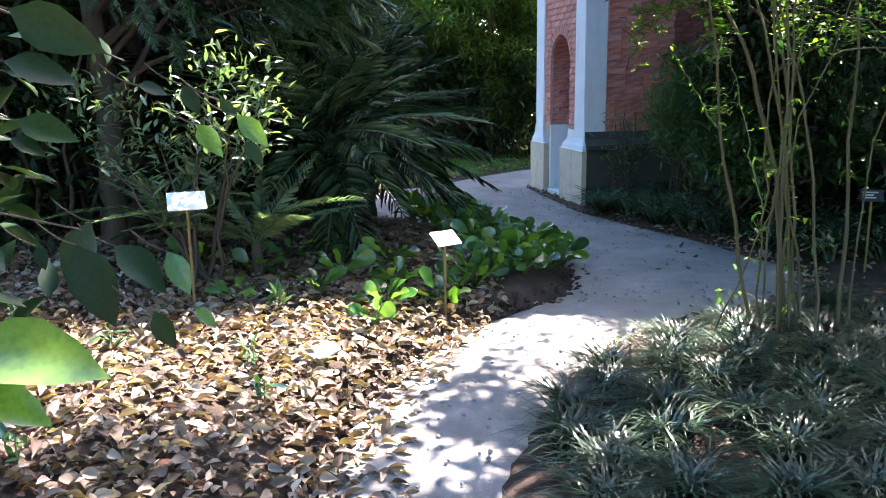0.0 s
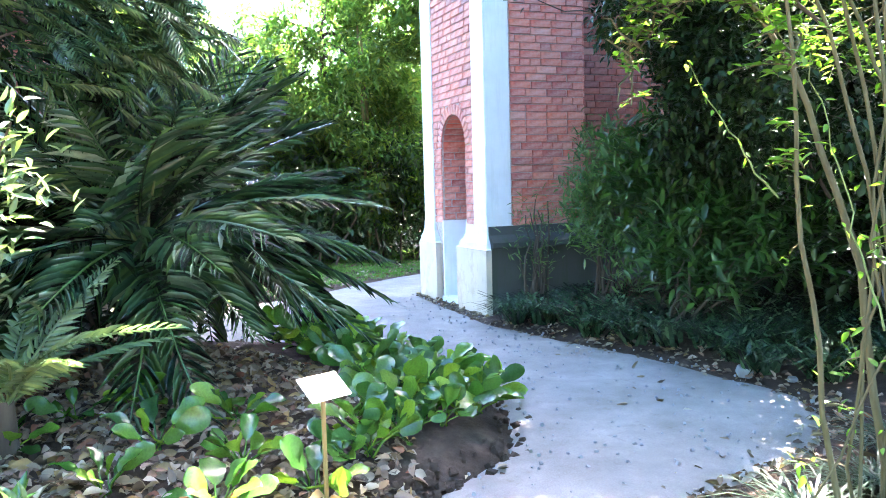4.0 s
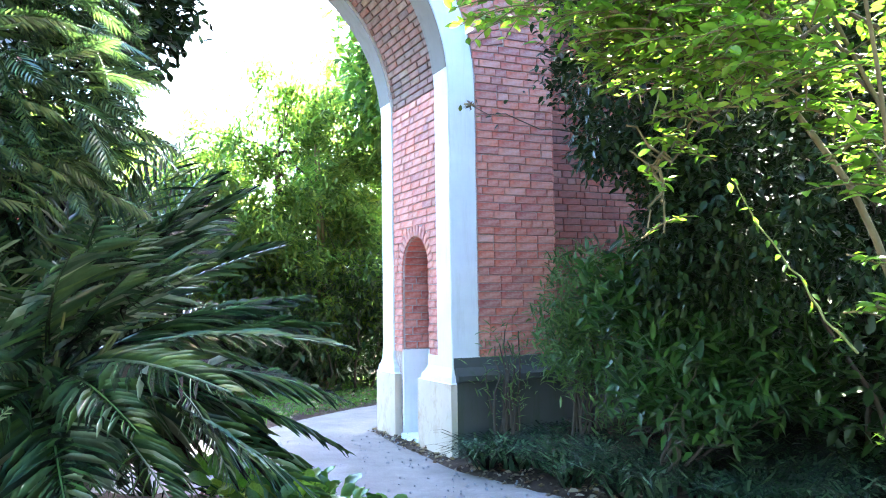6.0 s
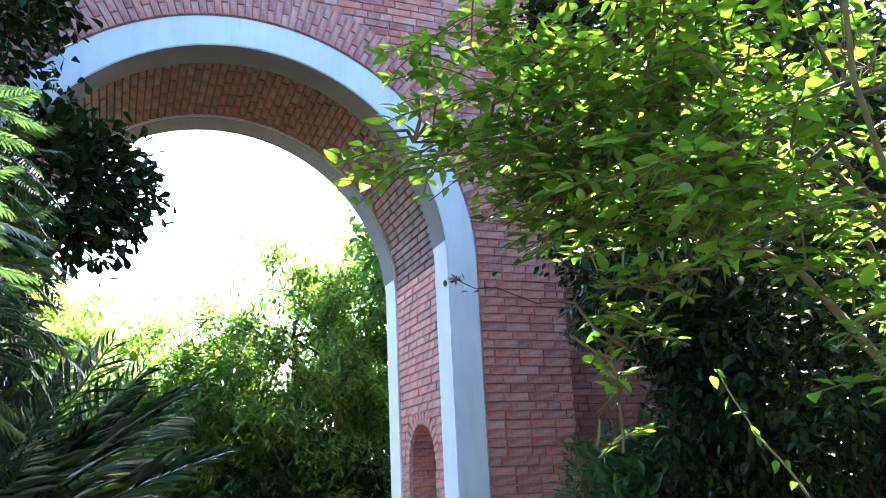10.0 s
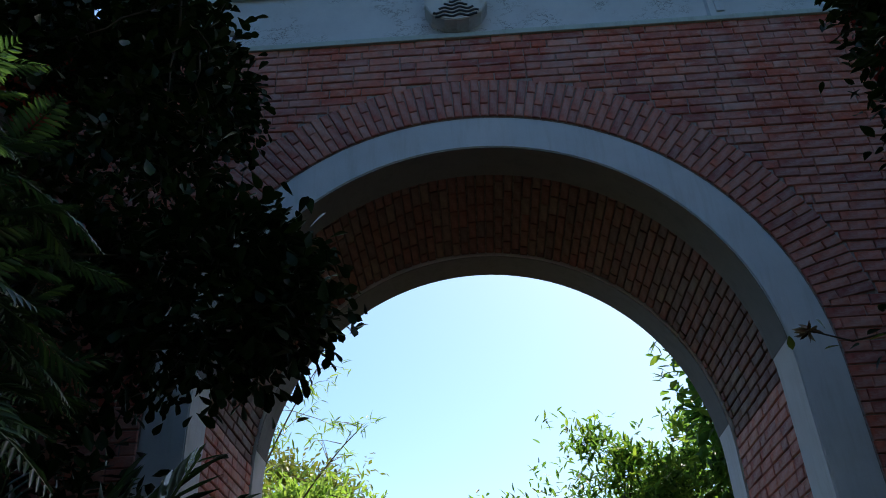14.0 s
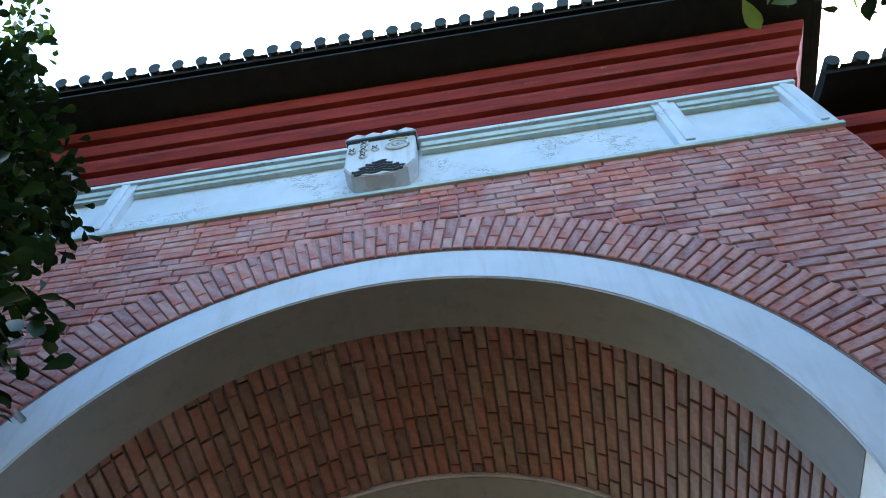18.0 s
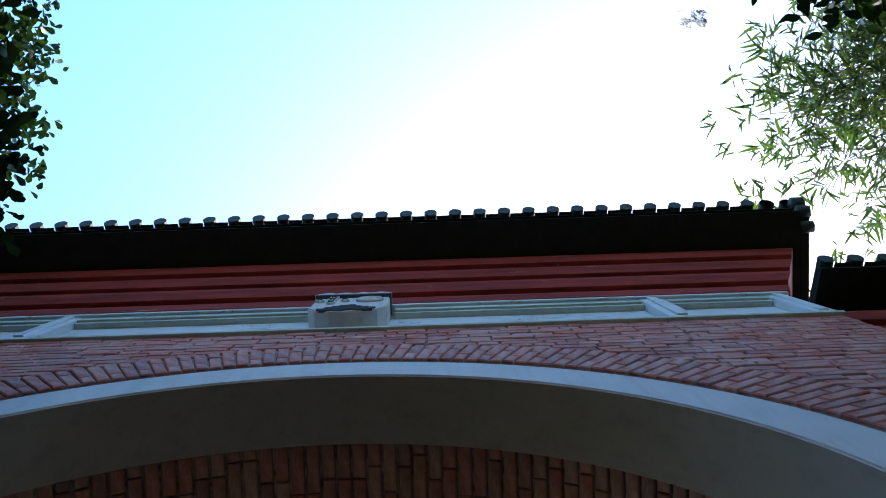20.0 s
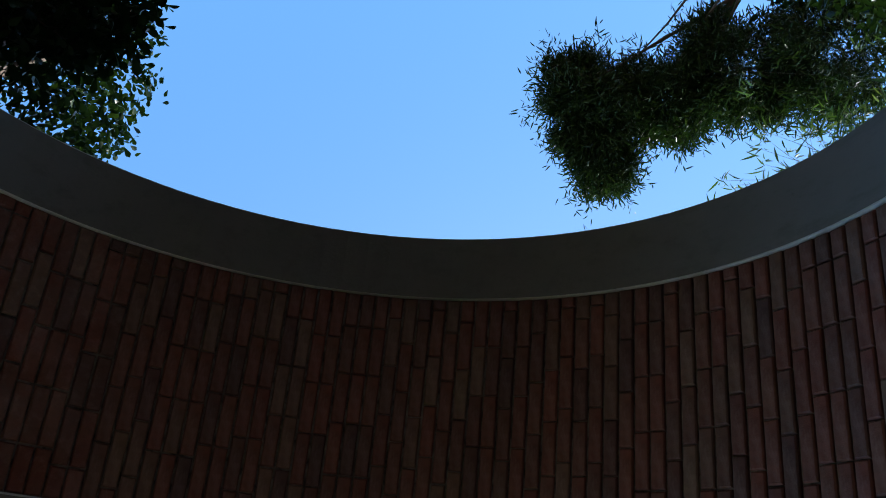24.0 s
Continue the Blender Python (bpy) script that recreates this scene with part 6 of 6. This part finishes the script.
def bamboo_sprays(name, base, tops, n_spray, label, leaf_size=0.19, spread=0.5, mat=M_BAMBOO):
    """Arching bamboo culms with drooping sprays of narrow leaves near their tips."""
    ob = thing(name, *base, label, "bamboo", "bamboo")
    b = np.array(base, float)
    P, W = [], []
    for tp in tops:
        e = np.array(tp, float)
        mid = b + (e - b) * [0.35, 0.35, 0.75]
        t = np.linspace(0, 1, 16)[:, None]
        p = (1 - t) ** 2 * b + 2 * t * (1 - t) * mid + t ** 2 * e
        put_in("culm", np_mesh("culm", *(lambda vf: (vf[0] - b, vf[1]))(tube(p, np.linspace(0.035, 0.006, 16), 6)), M_CULM, True), ob)
        k = rng.integers(9, 16, n_spray)
        q = p[k] + rng.normal(size=(n_spray, 3)) * spread * np.array([1, 1, 0.7])
        P.append(q)
        W.append(q - p[k])
    P, W = np.concatenate(P), np.concatenate(W)
    v, f = rosettes(P, 8, leaf_size, leaf(0.13, 0.4, 0.1, 0.2), 0.05, W)
    put_in("foliage", np_mesh("foliage", v - b, f, mat, True), ob)
    tw = []
    for q, w in zip(P, W):
        tw.append(tube(np.array([q - w * 0.9, q - w * 0.4 + (0, 0, 0.03), q]), [0.006, 0.004, 0.002], 4))
    v, f = joined(tw)
    tagged(put_in("brushwood", np_mesh("brushwood", v - b, f, M_CULM, True), ob), kind="stuff")


bamboo_sprays("bamboo_clump", (7.5, -2.5, 0.05), [(4.8, -1.6, 10.6), (5.1, -2.0, 11.2), (5.6, -3.2, 11.8), (5.0, -1.0, 10.4), (6.2, -0.6, 11.0), (6.0, -4.4, 11.5), (6.8, -2.4, 12.4), (7.0, -5.0, 11.0), (5.4, -2.6, 10.4)], 200, "tall arching bamboo over the garden wall", 0.23, 0.5, M_BACKLITBAMBOO)
bamboo_sprays("bamboo_clump", (-4.2, 6.5, 0.05), [(-2.1, 5.0, 6.0), (-1.6, 5.6, 5.4), (-2.4, 5.4, 6.8)], 22, "bamboo sprays hanging beyond the arch", 0.17, 0.3)
bamboo_sprays("bamboo_clump", (5.0, 5.5, 0.05), [(2.2, 4.6, 6.6), (2.5, 4.8, 6.0)], 12, "bamboo sprays beside the far end of the arch", 0.17, 0.25)
# tall conifer behind the walk
tree("tall_conifer", [(10.5, -19, 0), (10.4, -18.5, 7), (10.0, -17.5, 14), (9.0, -15.5, 20)], [0.5, 0.42, 0.3, 0.12],
     [((5.0, -12.7, 22.4), (1.3, 1.3, 1.2), 1.0), ((5.8, -11.2, 23.3), (0.7, 0.8, 0.8), 0.45), ((7.4, -12.9, 22.1), (1.5, 1.1, 1.2), 0.8), ((9.2, -13.4, 20.8), (1.8, 1.5, 1.5), 0.9),
      ((11.8, -13.2, 19.3), (2.0, 1.8, 1.8), 0.9)],
     M_DARKLEAF, small_leaf(0.17, 0.4), 0.27, 7500, 15, "tall dark tree with ragged needle-like clumps", spread=0.2, limb_count=8, clump=0.42)
# trees beyond every view, added to hold back skylight from the garden
for x, y, h in ((-8.8, -6.5, 10), (-8.2, -12, 11), (9.5, -8.5, 9.5), (0.5, -16.0, 11.5), (-4.5, -15.5, 11.5), (-9.5, 2.5, 8), (5.0, -14.5, 11), (9.8, -3.5, 8.5), (-8.6, -2.2, 8.5)):
    tree("skylight_screen_tree", [(x, y, 0), (x + 0.1, y, h * 0.35), (x, y + 0.2, h * 0.7)], [0.28, 0.22, 0.1],
         [((x, y, h * 0.75), (2.6, 2.6, h * 0.32), 1.0), ((x + 1.0, y + 0.6, h * 0.5), (2.2, 2.2, h * 0.3), 0.8)],
         M_BROADLEAF, FAR, 0.34, 1500, 8, "large unseen tree added round the garden to cut skylight", spread=0.3, limb_count=8, group="park trees", twig=False, clump=0.8)


# the canopy over the walk, out of view, placed so that its gaps dapple the path
tree("canopy_tree", [(5.4, -5.6, 0), (5.3, -5.5, 2.5), (4.9, -5.3, 4.6), (4.2, -5.0, 5.7)], [0.24, 0.2, 0.16, 0.1],
     [((4.9, -5.2, 6.0), (1.3, 1.3, 0.9), 1.0), ((3.0, -5.2, 5.6), (1.3, 0.9, 0.5), 0.9), ((0.9, -5.0, 5.6), (1.3, 0.55, 0.25), 1.4), ((-0.4, -4.3, 5.6), (1.2, 0.4, 0.25), 0.3), ((1.4, -5.9, 5.6), (2.2, 0.8, 0.5), 0.9), ((1.5, -3.5, 5.5), (0.9, 0.55, 0.25), 0.16), ((-0.7, -6.7, 5.6), (0.8, 0.5, 0.3), 0.4)],
     M_BROADLEAF, FAR, 0.15, 3000, 8, "spreading shade tree whose boughs arch over the path", spread=0.16, limb_count=30, group="park trees", clump=0.5)


# dense planting that closes the garden; its near-black default leaf stands for deep shade
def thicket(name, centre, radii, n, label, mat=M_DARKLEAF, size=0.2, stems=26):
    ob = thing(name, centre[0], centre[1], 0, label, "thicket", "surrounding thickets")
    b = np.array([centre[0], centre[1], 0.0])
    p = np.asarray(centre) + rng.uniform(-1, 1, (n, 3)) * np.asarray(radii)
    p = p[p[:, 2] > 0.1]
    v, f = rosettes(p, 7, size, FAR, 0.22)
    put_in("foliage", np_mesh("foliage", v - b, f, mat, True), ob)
    for k in range(stems):
        x, y = rng.uniform(-1, 1, 2) * np.asarray(radii[:2])
        h = centre[2] + radii[2] * rng.uniform(0.2, 0.9)
        put_in("stem", np_mesh("stem", *tube(curve((x, y, 0), (x + rng.normal() * 0.5, y + rng.normal() * 0.4, h), 0, 7, 0.05), np.linspace(0.025, 0.008, 7), 5), M_BARK, True), ob)


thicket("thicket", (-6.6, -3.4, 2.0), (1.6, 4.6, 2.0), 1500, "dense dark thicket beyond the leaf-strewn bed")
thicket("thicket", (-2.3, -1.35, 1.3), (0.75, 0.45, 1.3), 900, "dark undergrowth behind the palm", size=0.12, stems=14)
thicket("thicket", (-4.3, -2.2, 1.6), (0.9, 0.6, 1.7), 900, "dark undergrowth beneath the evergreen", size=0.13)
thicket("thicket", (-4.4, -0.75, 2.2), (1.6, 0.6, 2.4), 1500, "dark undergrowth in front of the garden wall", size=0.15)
thicket("thicket", (5.3, -2.1, 1.6), (1.3, 1.5, 1.7), 1700, "thicket in the corner of the wall, deep shade put into its leaf tone", size=0.16)
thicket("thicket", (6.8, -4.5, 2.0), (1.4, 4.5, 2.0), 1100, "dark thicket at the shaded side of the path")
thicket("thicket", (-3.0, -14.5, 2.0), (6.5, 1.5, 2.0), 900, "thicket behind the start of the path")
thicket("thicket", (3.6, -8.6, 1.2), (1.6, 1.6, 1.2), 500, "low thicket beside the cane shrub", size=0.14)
thicket("thicket", (3.0, 7.0, 1.0), (2.4, 1.2, 1.1), 1700, "shaded bushes beyond the arch", M_BROADLEAF, 0.16)
thicket("thicket", (0.4, 8.4, 1.2), (3.2, 0.7, 1.2), 3000, "dark dense bushes beyond the arch", M_BROADLEAF, 0.17)
thicket("thicket", (3.0, 13.5, 2.0), (6.0, 0.9, 2.2), 2600, "tall dark hedge closing the garden", M_BROADLEAF, 0.24)
thicket("thicket", (-4.5, 8.6, 1.6), (3.4, 1.4, 1.6), 1200, "bushes beyond the arch", M_FARLEAF, 0.18)

# ---- wisps of fair-weather cloud high over the garden ----
_k = Nodes("thin_cloud")
_t, _v, _m = _k.n("BsdfTransparent"), _k.n("BsdfTranslucent"), _k.n("MixShader")
_v.inputs[0].default_value = (1, 1, 1, 1)
_k.put(_k.ramp(_k.noise(0.12, 5, 0.7), [(0.38, (0, 0, 0)), (0.75, (0.11, 0.11, 0.11))]), _m.inputs[0])
_k.put(_t.outputs[0], _m.inputs[1])
_k.put(_v.outputs[0], _m.inputs[2])
_k.put(_m.outputs[0], _k.out.inputs[0])
for (cx, cy, cz), (wx, wy, wz), n in (((58, -330, 837), (19, 8, 6), 70), ((275, -167, 842), (38, 24, 12), 110), ((241, -174, 850), (12, 6, 4), 24)):

    bm = bmesh.new()
    for _ in range(n):
        q = rng.normal(size=3) * np.array([wx, wy, wz]) * 0.45
        bmesh.ops.create_icosphere(bm, subdivisions=2, radius=float(rng.uniform(0.08, 0.24) * min(wx, wy)), matrix=Matrix.Translation(Vector(q)) @ Matrix.Diagonal((1.5, 1.0, 0.5, 1)))
    cloud = put_in("cloud", bm_mesh("cloud", bm, _k.m, True), m=Matrix.Translation((cx, cy, cz)))
    tagged(cloud, "small thin wisp of white cloud in the blue sky", "cloud", kind="structure")
